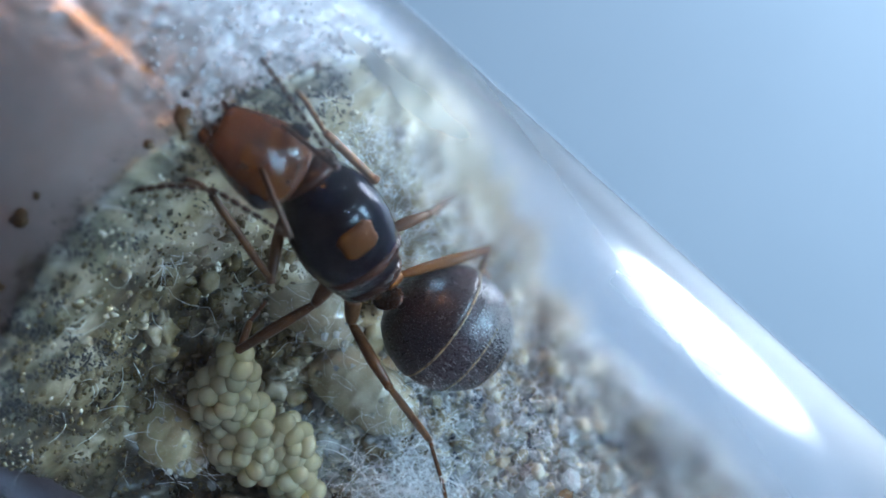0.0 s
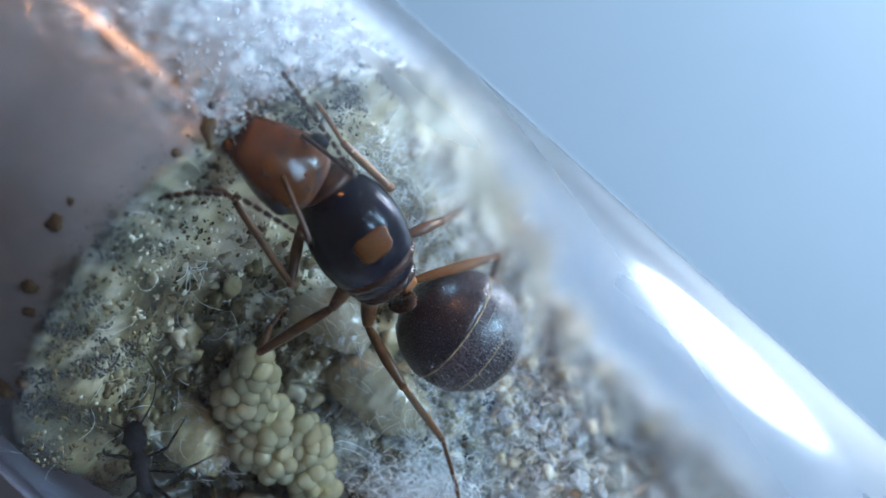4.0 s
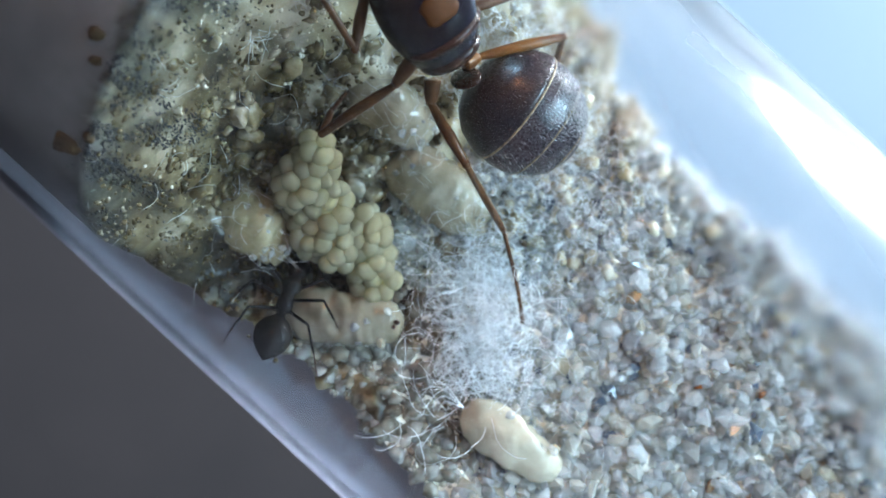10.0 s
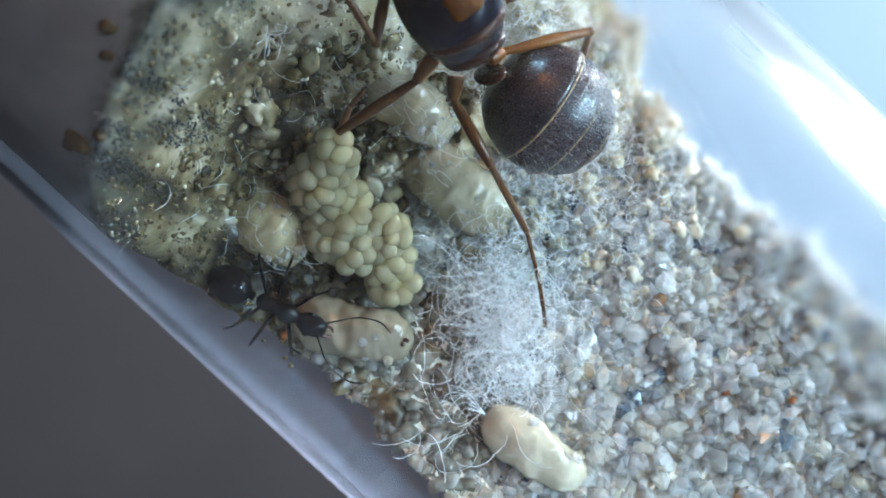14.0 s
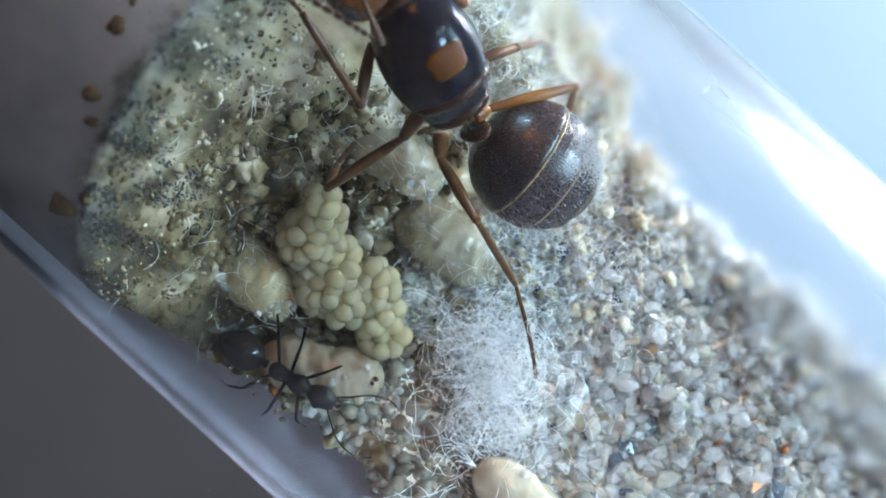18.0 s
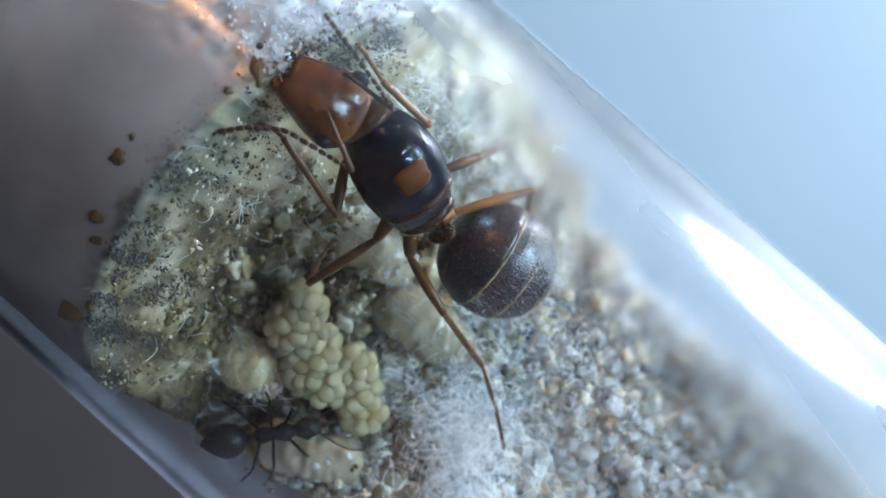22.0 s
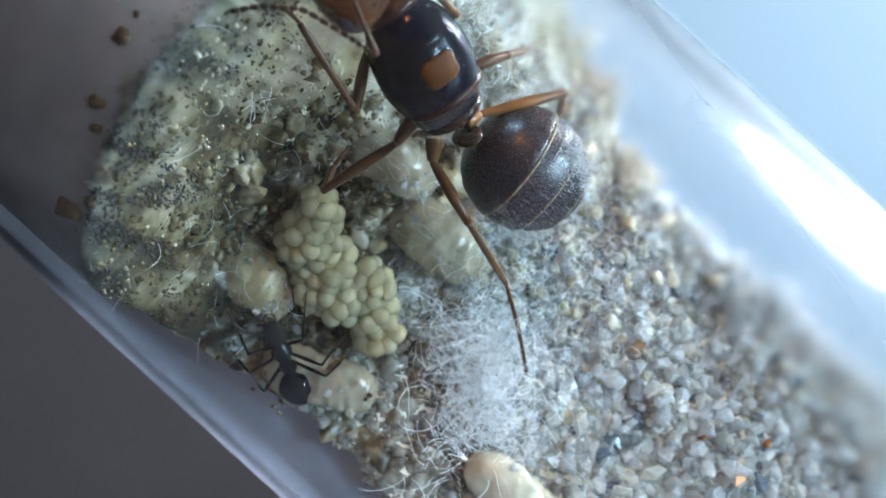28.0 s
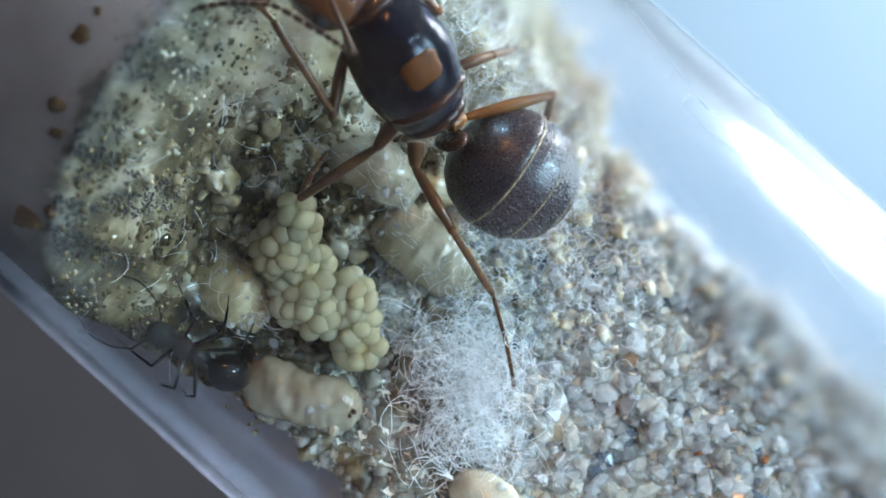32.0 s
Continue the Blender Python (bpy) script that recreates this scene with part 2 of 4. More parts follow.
def cotton_blend(mat):
    bsdf = mat.node_tree.nodes["Principled BSDF"]
    at = node(mat, "ShaderNodeTexCoord")
    looks = []
    for scale, stops in (
        (560, [(0.4, (0.00896, 0.0055, 0.00129)), (0.48, (0.0448, 0.028, 0.00774)), (0.55, (0.112, 0.08, 0.03268)), (0.66, (0.3472, 0.285, 0.2021))]),
        (700, [(0.3, (0.33, 0.25, 0.12)), (0.42, (0.45, 0.37, 0.22)), (0.55, (0.54, 0.46, 0.32)), (0.7, (0.63, 0.56, 0.45))]),
        (420, [(0.3, (0.16, 0.148, 0.145)), (0.5, (0.205, 0.192, 0.188)), (0.7, (0.26, 0.245, 0.24))]),
        (2600, [(0.3, (0.16, 0.16, 0.16)), (0.5, (0.34, 0.35, 0.36)), (0.7, (0.66, 0.67, 0.69))]),
    ):
        nz = node(mat, "ShaderNodeTexNoise", Scale=scale, Detail=6.0, Roughness=0.6)
        link(mat, at.outputs["Object"], nz.inputs["Vector"])
        looks.append(ramp(mat, nz.outputs[0], stops, None).outputs[0])

    def blend(name, a, b):
        info = node(mat, "ShaderNodeAttribute")
        info.attribute_name = name
        mix = node(mat, "ShaderNodeMixRGB")
        link(mat, info.outputs["Fac"], mix.inputs[0])
        link(mat, a, mix.inputs[1])
        link(mat, b, mix.inputs[2])
        return mix.outputs[0]

    face, back = blend("pale_side", looks[0], looks[1]), blend("wet", looks[2], looks[3])
    mould = node(mat, "ShaderNodeTexNoise", Scale=1500.0, Detail=6.0, Roughness=0.7)
    link(mat, at.outputs["Object"], mould.inputs["Vector"])
    dark = ramp(mat, mould.outputs[0], [(0.35, (0.012, 0.013, 0.014)), (0.55, (0.07, 0.065, 0.04)), (0.7, (0.2, 0.19, 0.15))], None).outputs[0]
    link(mat, blend("mould", blend("deep", face, back), dark), bsdf.inputs["Base Color"])
    fine = node(mat, "ShaderNodeTexNoise", Scale=4500.0, Detail=4.0)
    link(mat, at.outputs["Object"], fine.inputs["Vector"])
    bp = node(mat, "ShaderNodeBump", Strength=0.5, Distance=0.00008)
    behind, press = node(mat, "ShaderNodeAttribute"), node(mat, "ShaderNodeMapRange")
    behind.attribute_name = "deep"
    press.inputs["To Min"].default_value, press.inputs["To Max"].default_value = 0.5, 0.06
    link(mat, behind.outputs["Fac"], press.inputs["Value"])
    link(mat, press.outputs[0], bp.inputs["Strength"])
    link(mat, fine.outputs[0], bp.inputs["Height"])
    link(mat, bp.outputs[0], bsdf.inputs["Normal"])


cotton_blend(m_cotton)


def gel(name, stops, scale, clear, through_share):
    """Watery translucent skin: partly clear, partly lit through, with a wet gloss."""
    mat = bpy.data.materials.new(name)
    mat.use_nodes = True
    tree = mat.node_tree
    tree.nodes.clear()
    out = tree.nodes.new("ShaderNodeOutputMaterial")
    at, nz = node(mat, "ShaderNodeTexCoord"), node(mat, "ShaderNodeTexNoise", Scale=scale, Detail=3.0)
    link(mat, at.outputs["Object"], nz.inputs["Vector"])
    colour = ramp(mat, nz.outputs[0], stops, None).outputs[0]
    skin, lit, pane, wet, rim = (tree.nodes.new(k) for k in ("ShaderNodeBsdfDiffuse", "ShaderNodeBsdfTranslucent", "ShaderNodeBsdfTransparent", "ShaderNodeBsdfGlossy", "ShaderNodeFresnel"))
    flesh, body_mix, top = (tree.nodes.new("ShaderNodeMixShader") for _ in range(3))
    flesh.inputs[0].default_value, body_mix.inputs[0].default_value = through_share, clear
    wet.inputs["Roughness"].default_value, rim.inputs["IOR"].default_value = 0.05, 1.55
    link(mat, colour, skin.inputs["Color"])
    link(mat, colour, lit.inputs["Color"])
    pane.inputs["Color"].default_value = (0.98, 0.97, 0.9, 1)
    link(mat, skin.outputs[0], flesh.inputs[1])
    link(mat, lit.outputs[0], flesh.inputs[2])
    link(mat, flesh.outputs[0], body_mix.inputs[1])
    link(mat, pane.outputs[0], body_mix.inputs[2])
    link(mat, rim.outputs[0], top.inputs[0])
    link(mat, body_mix.outputs[0], top.inputs[1])
    link(mat, wet.outputs[0], top.inputs[2])
    link(mat, top.outputs[0], out.inputs[0])
    return mat


m_fibre = material("cotton_fibre", (0.82, 0.83, 0.84), 0.3)
m_spore = material("black_mould", (0.012, 0.012, 0.016), 0.5)
m_egg = gel("egg_shell", [(0.3, (0.84, 0.74, 0.46)), (0.7, (0.92, 0.85, 0.6))], 2200, 0.48, 0.6)
# olive colour of the added core, standing for shade between the eggs
m_egg_core = mottle(material("egg_gap_shade", rough=0.4, Subsurface_Weight=0.8, Subsurface_Scale=0.0008), 1800, [(0.3, (0.38, 0.32, 0.14)), (0.7, (0.52, 0.46, 0.25))], bump=0.1)
m_larva = mottle(material("larva_skin", rough=0.18, Coat_Weight=0.5, Coat_Roughness=0.08, Subsurface_Weight=0.4, Subsurface_Scale=0.0004), 1600, [(0.3, (0.19, 0.155, 0.1)), (0.7, (0.3, 0.26, 0.19))], bump=0.25, bump_scale=2600)
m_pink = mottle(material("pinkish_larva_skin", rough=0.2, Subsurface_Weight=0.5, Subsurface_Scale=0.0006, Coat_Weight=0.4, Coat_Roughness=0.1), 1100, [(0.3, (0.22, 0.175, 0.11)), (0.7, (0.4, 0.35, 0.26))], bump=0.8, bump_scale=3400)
m_beige = mottle(material("beige_larva_skin", rough=0.25, Subsurface_Weight=0.5, Subsurface_Scale=0.0005, Coat_Weight=0.3, Coat_Roughness=0.12), 900, [(0.3, (0.2, 0.155, 0.075)), (0.7, (0.42, 0.36, 0.23))], bump=0.5, bump_scale=2400)
m_pupa = mottle(material("pale_pupa_skin", rough=0.2, Coat_Weight=0.5, Coat_Roughness=0.1, Subsurface_Weight=0.4, Subsurface_Scale=0.0004), 1600, [(0.3, (0.42, 0.365, 0.26)), (0.7, (0.55, 0.5, 0.39))], bump=0.7, bump_scale=3800)
m_ochre = mottle(material("ochre_crumb", rough=0.6), 3000, [(0.3, (0.0297, 0.0132, 0.0027)), (0.7, (0.0922, 0.0526, 0.0121))], bump=0.5)
m_red_head = mottle(material("rust_chitin", rough=0.2, Coat_Weight=0.25, Coat_Roughness=0.06), 900, [(0.25, (0.026, 0.006, 0.0006)), (0.7, (0.09, 0.025, 0.002))], bump=0.32, bump_scale=4200, rough=(0.08, 0.24))
m_head_front = mottle(material("dark_rust_chitin", rough=0.2, Coat_Weight=0.2), 1500, [(0.3, (0.03, 0.008, 0.002)), (0.7, (0.09, 0.022, 0.005))], bump=0.05, bump_scale=9000)
m_black = mottle(material("black_chitin", rough=0.22, Specular_IOR_Level=0.4), 800, [(0.45, (0.0005, 0.001, 0.0055)), (0.7, (0.0065, 0.0027, 0.0012))], bump=0.12, bump_scale=6000, rough=(0.07, 0.16))
m_orange = mottle(material("orange_chitin", rough=0.5, Specular_IOR_Level=0.1), 2500, [(0.3, (0.048, 0.0125, 0.0003)), (0.7, (0.082, 0.024, 0.0007))], bump=0.2, bump_scale=14000)
m_brown = mottle(material("brown_chitin", rough=0.3, Specular_IOR_Level=0.2, Coat_Weight=0.2, Coat_Roughness=0.1), 1200, [(0.3, (0.014, 0.0048, 0.0028)), (0.7, (0.042, 0.0145, 0.0062))], bump=0.06, bump_scale=14000, rough=(0.16, 0.34))
m_gaster = mottle(material("downy_brown_chitin", rough=0.28, Specular_IOR_Level=0.7), 600, [(0.35, (0.006, 0.0045, 0.0095)), (0.65, (0.028, 0.0115, 0.009))], bump=0.05, bump_scale=22000, rough=(0.2, 0.4))
m_gold = mottle(material("pale_gold_edge", rough=0.3), 5000, [(0.35, (0.1, 0.065, 0.03)), (0.65, (0.42, 0.32, 0.17))], bump=0.5, bump_scale=16000)
m_down = mottle(material("silver_downed_chitin", rough=0.28, Specular_IOR_Level=0.9), 1400, [(0.35, (0.014, 0.011, 0.017)), (0.65, (0.05, 0.031, 0.033))], bump=0.1, bump_scale=18000, rough=(0.16, 0.4))
m_silver = material("silver_hair", (0.62, 0.61, 0.61), 0.35, Metallic=1.0)
m_leg = mottle(material("amber_leg_chitin", rough=0.3, Specular_IOR_Level=0.25), 1800, [(0.3, (0.09, 0.0291, 0.0064)), (0.7, (0.201, 0.0794, 0.0158))], bump=0.04, bump_scale=14000)
m_leg_dark = mottle(material("brown_leg_chitin", rough=0.3, Specular_IOR_Level=0.25), 1800, [(0.3, (0.0491, 0.0184, 0.0057)), (0.7, (0.1145, 0.045, 0.0131))], bump=0.04, bump_scale=14000)
m_antenna = mottle(material("dusky_antenna_chitin", rough=0.35, Specular_IOR_Level=0.2), 1800, [(0.3, (0.024, 0.0132, 0.0094)), (0.7, (0.064, 0.033, 0.0182))], bump=0.05, bump_scale=14000)
m_eye = material("black_eye", (0.006, 0.006, 0.008), 0.12)
m_worker = mottle(material("dark_worker_chitin", rough=0.16, Specular_IOR_Level=0.1, Coat_Weight=0.8, Coat_Roughness=0.06), 1800, [(0.3, (0.0025, 0.0025, 0.003)), (0.7, (0.009, 0.006, 0.005))], bump=0.012, bump_scale=6000)
m_mouth = material("brown_mouthparts", (0.045, 0.014, 0.006), 0.35)
m_blue_grain = mottle(material("dark_blue_grain", rough=0.2), 3000, [(0.3, (0.012, 0.03, 0.07)), (0.7, (0.04, 0.08, 0.15))], bump=0.3)
m_rust_grain = mottle(material("rust_grain", rough=0.2), 3000, [(0.3, (0.2, 0.06, 0.015)), (0.7, (0.42, 0.16, 0.05))], bump=0.3)
m_spot = mottle(material("grey_brown_spot", rough=0.4), 3000, [(0.3, (0.07, 0.06, 0.045)), (0.7, (0.17, 0.15, 0.11))], bump=0.3)
m_drop = material("water_droplet", (0.9, 0.93, 0.95), 0.05, Transmission_Weight=0.7, IOR=1.33)


# ---- mesh helpers, all in millimetres ----
def solid(name, verts, faces, mat, parent=None, label="", smooth=True, at=None):
    """One mesh object from world millimetres; under a parent, or with its own origin."""
    origin = Vector(at) if at is not None else Vector((0, 0, 0))
    if parent is not None:
        inv = parent.matrix_world.inverted()
        pts = [inv @ (Vector(v) * MM) for v in verts]
    else:
        pts = [(Vector(v) - origin) * MM for v in verts]
    me = bpy.data.meshes.new(name)
    me.from_pydata([tuple(p) for p in pts], [], faces)
    me.materials.append(mat)
    if smooth:
        me.polygons.foreach_set("use_smooth", [True] * len(me.polygons))
    me.update()
    ob = new(name, me)
    if parent is not None:
        ob.parent = parent
    else:
        ob.location = origin * MM
    if label:
        ob["label"] = label
    bpy.context.view_layer.update()
    return ob


def base(name, at, label, category, group=""):
    ob = new(name)
    ob.empty_display_size = 0.001
    ob.location = Vector(at) * MM
    bpy.context.view_layer.update()
    return tagged(ob, label, category, group)


def axes(forward, up=(0, 0, 1)):
    f = Vector(forward).normalized()
    side = Vector(up).cross(f).normalized()
    return f, side, f.cross(side)


def loft(rings, sides=20, power=2.0):
    """Rings of (centre, side vector, up vector) closed at both ends."""
    verts, faces = [], []
    for c, u, w in rings:
        for k in range(sides):
            t = 2 * math.pi * k / sides
            cx, sy = math.cos(t), math.sin(t)
            x = math.copysign(abs(cx) ** (2 / power), cx)
            y = math.copysign(abs(sy) ** (2 / power), sy)
            verts.append(c + u * x + w * y)
    for i in range(len(rings) - 1):
        for k in range(sides):
            j = (k + 1) % sides
            faces.append((i * sides + k, i * sides + j, (i + 1) * sides + j, (i + 1) * sides + k))
    faces.append(tuple(range(sides))[::-1])
    n = (len(rings) - 1) * sides
    faces.append(tuple(range(n, n + sides)))
    return verts, faces


def body(a, b, profile, up=(0, 0, 1), flat=0.85, sides=24, power=2.0, bend=0.0):
    """A body from a to b; profile rows are (share of the length, half width) and its height is flat times its width."""
    a, b = Vector(a), Vector(b)
    f, side, top = axes(b - a, up)
    rings = []
    n = 22
    ts = [p[0] for p in profile]
    ws = [p[1] for p in profile]
    for i in range(n + 1):
        t = 0.5 - 0.5 * math.cos(math.pi * i / n)
        w = max(0.004, float(np.interp(t, ts, ws)))
        c = a.lerp(b, t) + top * (bend * 4 * t * (1 - t))
        rings.append((c, side * w, top * w * flat))
    return loft(rings, sides, power)


def egg_profile(w, skew=0.0, n=14, blunt=1.0):
    rows = []
    for i in range(n + 1):
        t = i / n
        x = 2 * t - 1
        r = max(0.0, 1 - abs(x) ** (2 * blunt)) ** 0.5
        rows.append((t, w * r * (1 + skew * x)))
    return rows


def limb(points, radii, sides=10, fine=3):
    """A round limb through points with radii between."""
    pts = [Vector(p) for p in points]
    path, rad = [], []
    for i in range(len(pts) - 1):
        p0, p1, p2, p3 = pts[max(i - 1, 0)], pts[i], pts[i + 1], pts[min(i + 2, len(pts) - 1)]
        for k in range(fine):
            t = k / fine
            q = 0.5 * ((2 * p1) + (p2 - p0) * t + (2 * p0 - 5 * p1 + 4 * p2 - p3) * t * t + (3 * p1 - p0 - 3 * p2 + p3) * t ** 3)
            path.append(q)
            rad.append(radii[i] + (radii[i + 1] - radii[i]) * t)
    path.append(pts[-1])
    rad.append(radii[-1])
    rings, side = [], None
    for i, p in enumerate(path):
        d = (path[min(i + 1, len(path) - 1)] - path[max(i - 1, 0)]).normalized()
        if side is None:
            side = d.orthogonal().normalized()
        side = (side - d * side.dot(d)).normalized()
        up = d.cross(side)
        rings.append((p, side * rad[i], up * rad[i]))
    return loft(rings, sides)


def join(pieces):
    verts, faces = [], []
    for v, f in pieces:
        n = len(verts)
        verts += v
        faces += [tuple(i + n for i in q) for q in f]
    return verts, faces


ICO_V, ICO_F = [], []
_bm = bmesh.new()
bmesh.ops.create_icosphere(_bm, subdivisions=2, radius=1.0)
ICO_V = [v.co.copy() for v in _bm.verts]
ICO_F = [tuple(v.index for v in f.verts) for f in _bm.faces]
_bm.free()
_bm = bmesh.new()
bmesh.ops.create_icosphere(_bm, subdivisions=3, radius=1.0)
BALL_V = [v.co.copy() for v in _bm.verts]
BALL_F = [tuple(v.index for v in f.verts) for f in _bm.faces]
_bm.free()
_bm = bmesh.new()
bmesh.ops.create_icosphere(_bm, subdivisions=1, radius=1.0)
CHIP_V = [v.co.copy() for v in _bm.verts]
CHIP_F = [tuple(v.index for v in f.verts) for f in _bm.faces]
_bm.free()
SPECK_V = [Vector(v) for v in ((1, 0, 0), (-1, 0, 0), (0, 1, 0), (0, -1, 0), (0, 0, 1), (0, 0, -1))]
SPECK_F = [(0, 2, 4), (2, 1, 4), (1, 3, 4), (3, 0, 4), (2, 0, 5), (1, 2, 5), (3, 1, 5), (0, 3, 5)]
rng = random.Random(7)


def turn(r=rng):
    return Euler((r.uniform(0, 6.28), r.uniform(0, 6.28), r.uniform(0, 6.28))).to_matrix()


def pebble(size, rough=0.25, cuts=5, r=rng, fine=True):
    """An angular grain round the origin: a ball cut by a few planes."""
    planes = [(Vector((r.gauss(0, 1), r.gauss(0, 1), r.gauss(0, 1))).normalized(), r.uniform(0.5, 0.85)) for _ in range(cuts)]
    stretch = Vector((r.uniform(0.75, 1.25), r.uniform(0.7, 1.1), r.uniform(0.6, 0.95)))
    m = turn(r)
    out = []
    for v in (ICO_V if fine else CHIP_V):
        p = v.copy()
        for nrm, d in planes:
            over = p.dot(nrm) - d
            if over > 0:
                p -= nrm * over
        p *= 1 + r.uniform(-rough, rough) * 0.25
        out.append(m @ Vector((p.x * stretch.x, p.y * stretch.y, p.z * stretch.z)) * size)
    return out


def moved(verts, c):
    return [v + c for v in verts]


def ellipsoid(c, rx, ry, rz, m=None, ball=True):
    vs = []
    for v in (BALL_V if ball else ICO_V):
        p = Vector((v.x * rx, v.y * ry, v.z * rz))
        vs.append((m @ p if m else p) + Vector(c))
    return vs, (BALL_F if ball else ICO_F)


# ---- the ground in the tube ----
def inner(s, sign):
    return AXIS_Z + sign * math.sqrt(max(0.0, R_IN ** 2 - (s - OFF) ** 2))


def face_at(s):
    return -5.4 + 0.035 * (s + 0.5) ** 2


def lumps(a, s, size, amount, shift=0.0):
    return amount * noise.fractal(Vector((a / size + shift, s / size, 3.7 + shift)), 0.6, 2.1, 4)


def sand_height(a, s):
    h = -1.9 - 0.2 * s + lumps(a, s, 2.5, 0.35) + 0.02 * max(0.0, a - 4) + 0.3 * max(0.0, -s - 4.0)
    return h


def plug_height(a, s):
    u = a - face_at(s)
    hb = sand_height(a, s) - 0.3
    if u < 0:
        return inner(s, 1) - 0.03 - 0.25 * min(1.0, max(0.0, s - 1.5)) * abs(noise.fractal(Vector((a * 1.6, s * 1.6, 4)), 0.7, 2.0, 3))
    slope = 1.75 + 0.26 * max(0.0, s)
    lead = slope * math.log(max(1.0, (9.3 - hb) / max(0.3, inner(s, 1) - 0.03 - hb)))
    h = hb + (9.3 - hb) * math.exp(-(u + lead) / slope)
    h += (lumps(a, s, 1.4, 0.6, 5.0) + lumps(a, s, 0.55, 0.2, 9.0)) * min(1.0, u * 1.2)
    return min(h, inner(s, 1) - 0.03)


def surface(a, s):
    return max(sand_height(a, s), plug_height(a, s))


def slab(name, a0, a1, step, height, mat, label, category, s_lim=7.2):
    """A mass with a modelled top that fills the tube's hollow below it."""
    na = int((a1 - a0) / step) + 1
    ns = int(2 * s_lim / 0.12) + 1
    top, low = [], []

    def limit(a, sign):
        """How far across the mass reaches before it runs out on the curved wall."""
        far = s_lim
        while far > 1.0 and height(a, sign * far) < inner(sign * far, -1) + 0.05:
            far -= 0.06
        return sign * far

    for i in range(na):
        a = a0 + (a1 - a0) * i / (na - 1)
        s0, s1 = limit(a, -1), limit(a, 1)
        for j in range(ns):
            s = s0 + (s1 - s0) * j / (ns - 1)
            zl = inner(s, -1) + 0.03
            zt = min(max(height(a, s), zl + 0.02), inner(s, 1) - 0.02)
            top.append(plan(a, s, zt))
            low.append(plan(a, s, zl))
    verts = top + low
    n = na * ns
    faces = []
    for i in range(na - 1):
        for j in range(ns - 1):
            q = (i * ns + j, (i + 1) * ns + j, (i + 1) * ns + j + 1, i * ns + j + 1)
            faces.append(q)
            faces.append(tuple(k + n for k in q[::-1]))
    for i in range(na - 1):
        for j in (0, ns - 1):
            q = (i * ns + j, i * ns + j + n, (i + 1) * ns + j + n, (i + 1) * ns + j)
            faces.append(q if j else q[::-1])
    for i in (0, na - 1):
        for j in range(ns - 1):
            q = (i * ns + j, i * ns + j + 1, i * ns + j + 1 + n, i * ns + j + n)
            faces.append(q if i else q[::-1])
    ob = solid(name, verts, faces, mat)
    return tagged(ob, label, category, kind="structure")


def sheet(name, corners, thick, mat, label, category):
    v = [Vector(c) for c in corners] + [Vector(c) - Vector((0, 0, thick)) for c in corners]
    f = [(0, 1, 2, 3), (7, 6, 5, 4)] + [(k, k + 4, (k + 1) % 4 + 4, (k + 1) % 4) for k in range(4)]
    return tagged(solid(name, v, f, mat, smooth=False), label, category, kind="structure")


TABLE_Z = -125
sheet("table", [plan(-600, -600, TABLE_Z), plan(600, -600, TABLE_Z), plan(600, 600, TABLE_Z), plan(-600, 600, TABLE_Z)], 20, m_table, "dark matt table top far under the tube", "table")
sheet("white_sheet", [plan(-280, -20, TABLE_Z + 0.6), plan(280, -20, TABLE_Z + 0.6), plan(280, 300, TABLE_Z + 0.6), plan(-280, 300, TABLE_Z + 0.6)], 0.5, m_paper, "bright white paper sheet on the table", "paper")

sand_bed = slab("sand_bed", -5.0, 34.0, 0.15, sand_height, m_bed, "damp pale sand filling the bottom of the tube", "sand")
cotton_plug = slab("cotton_plug", -26.0, 4.5, 0.12, plug_height, m_cotton, "wet cotton plug with a matted grey-white face", "cotton plug")


def stain_cotton(ob):
    """How deep behind the face, how wet and how pale the cotton is at each point of its mesh."""
    deep, wet, pale_side, mould = [], [], [], []

    def step(x):
        x = min(1.0, max(0.0, x))
        return x * x * (3 - 2 * x)

    for v in ob.data.vertices:
        c = v.co / MM
        a = 0.7431 * c.x - 0.6691 * c.y
        s = 0.6691 * c.x + 0.7431 * c.y + 4.0
        u = a - face_at(s)
        rag = noise.fractal(Vector((a * 1.3, s * 1.3, 0)), 0.6, 2.0, 4)
        deep.append(step(0.5 - (u + 0.05 - 0.5 * rag) / 0.5))
        wet.append(step((s + 1.5 * noise.fractal(Vector((a, s, 6)), 0.6, 2.0, 4) - 2.7) / 1.4))
        # paler to one side: whitish cotton, and the slope's light put into its colour
        reach = s + 1.6 * noise.fractal(Vector((a * 0.9, s * 0.9, 2)), 0.7, 2.0, 4) + 0.2 - 0.9 * max(0.0, 1 - u / 1.2)
        pale_side.append(step(0.5 + reach / 2.8))
        blot = 0.75 + 0.9 * noise.fractal(Vector((a * 1.9, s * 1.9, 11)), 0.7, 2.0, 4)
        mould.append(0.92 * step(blot) * math.exp(-((u - 0.16 - 0.35 * rag) / (0.4 if s < 2 else 0.55)) ** 2) )
    for name, values in (("deep", deep), ("wet", wet), ("pale_side", pale_side), ("mould", mould)):
        ob.data.attributes.new(name, "FLOAT", "POINT").data.foreach_set("value", values)


stain_cotton(cotton_plug)


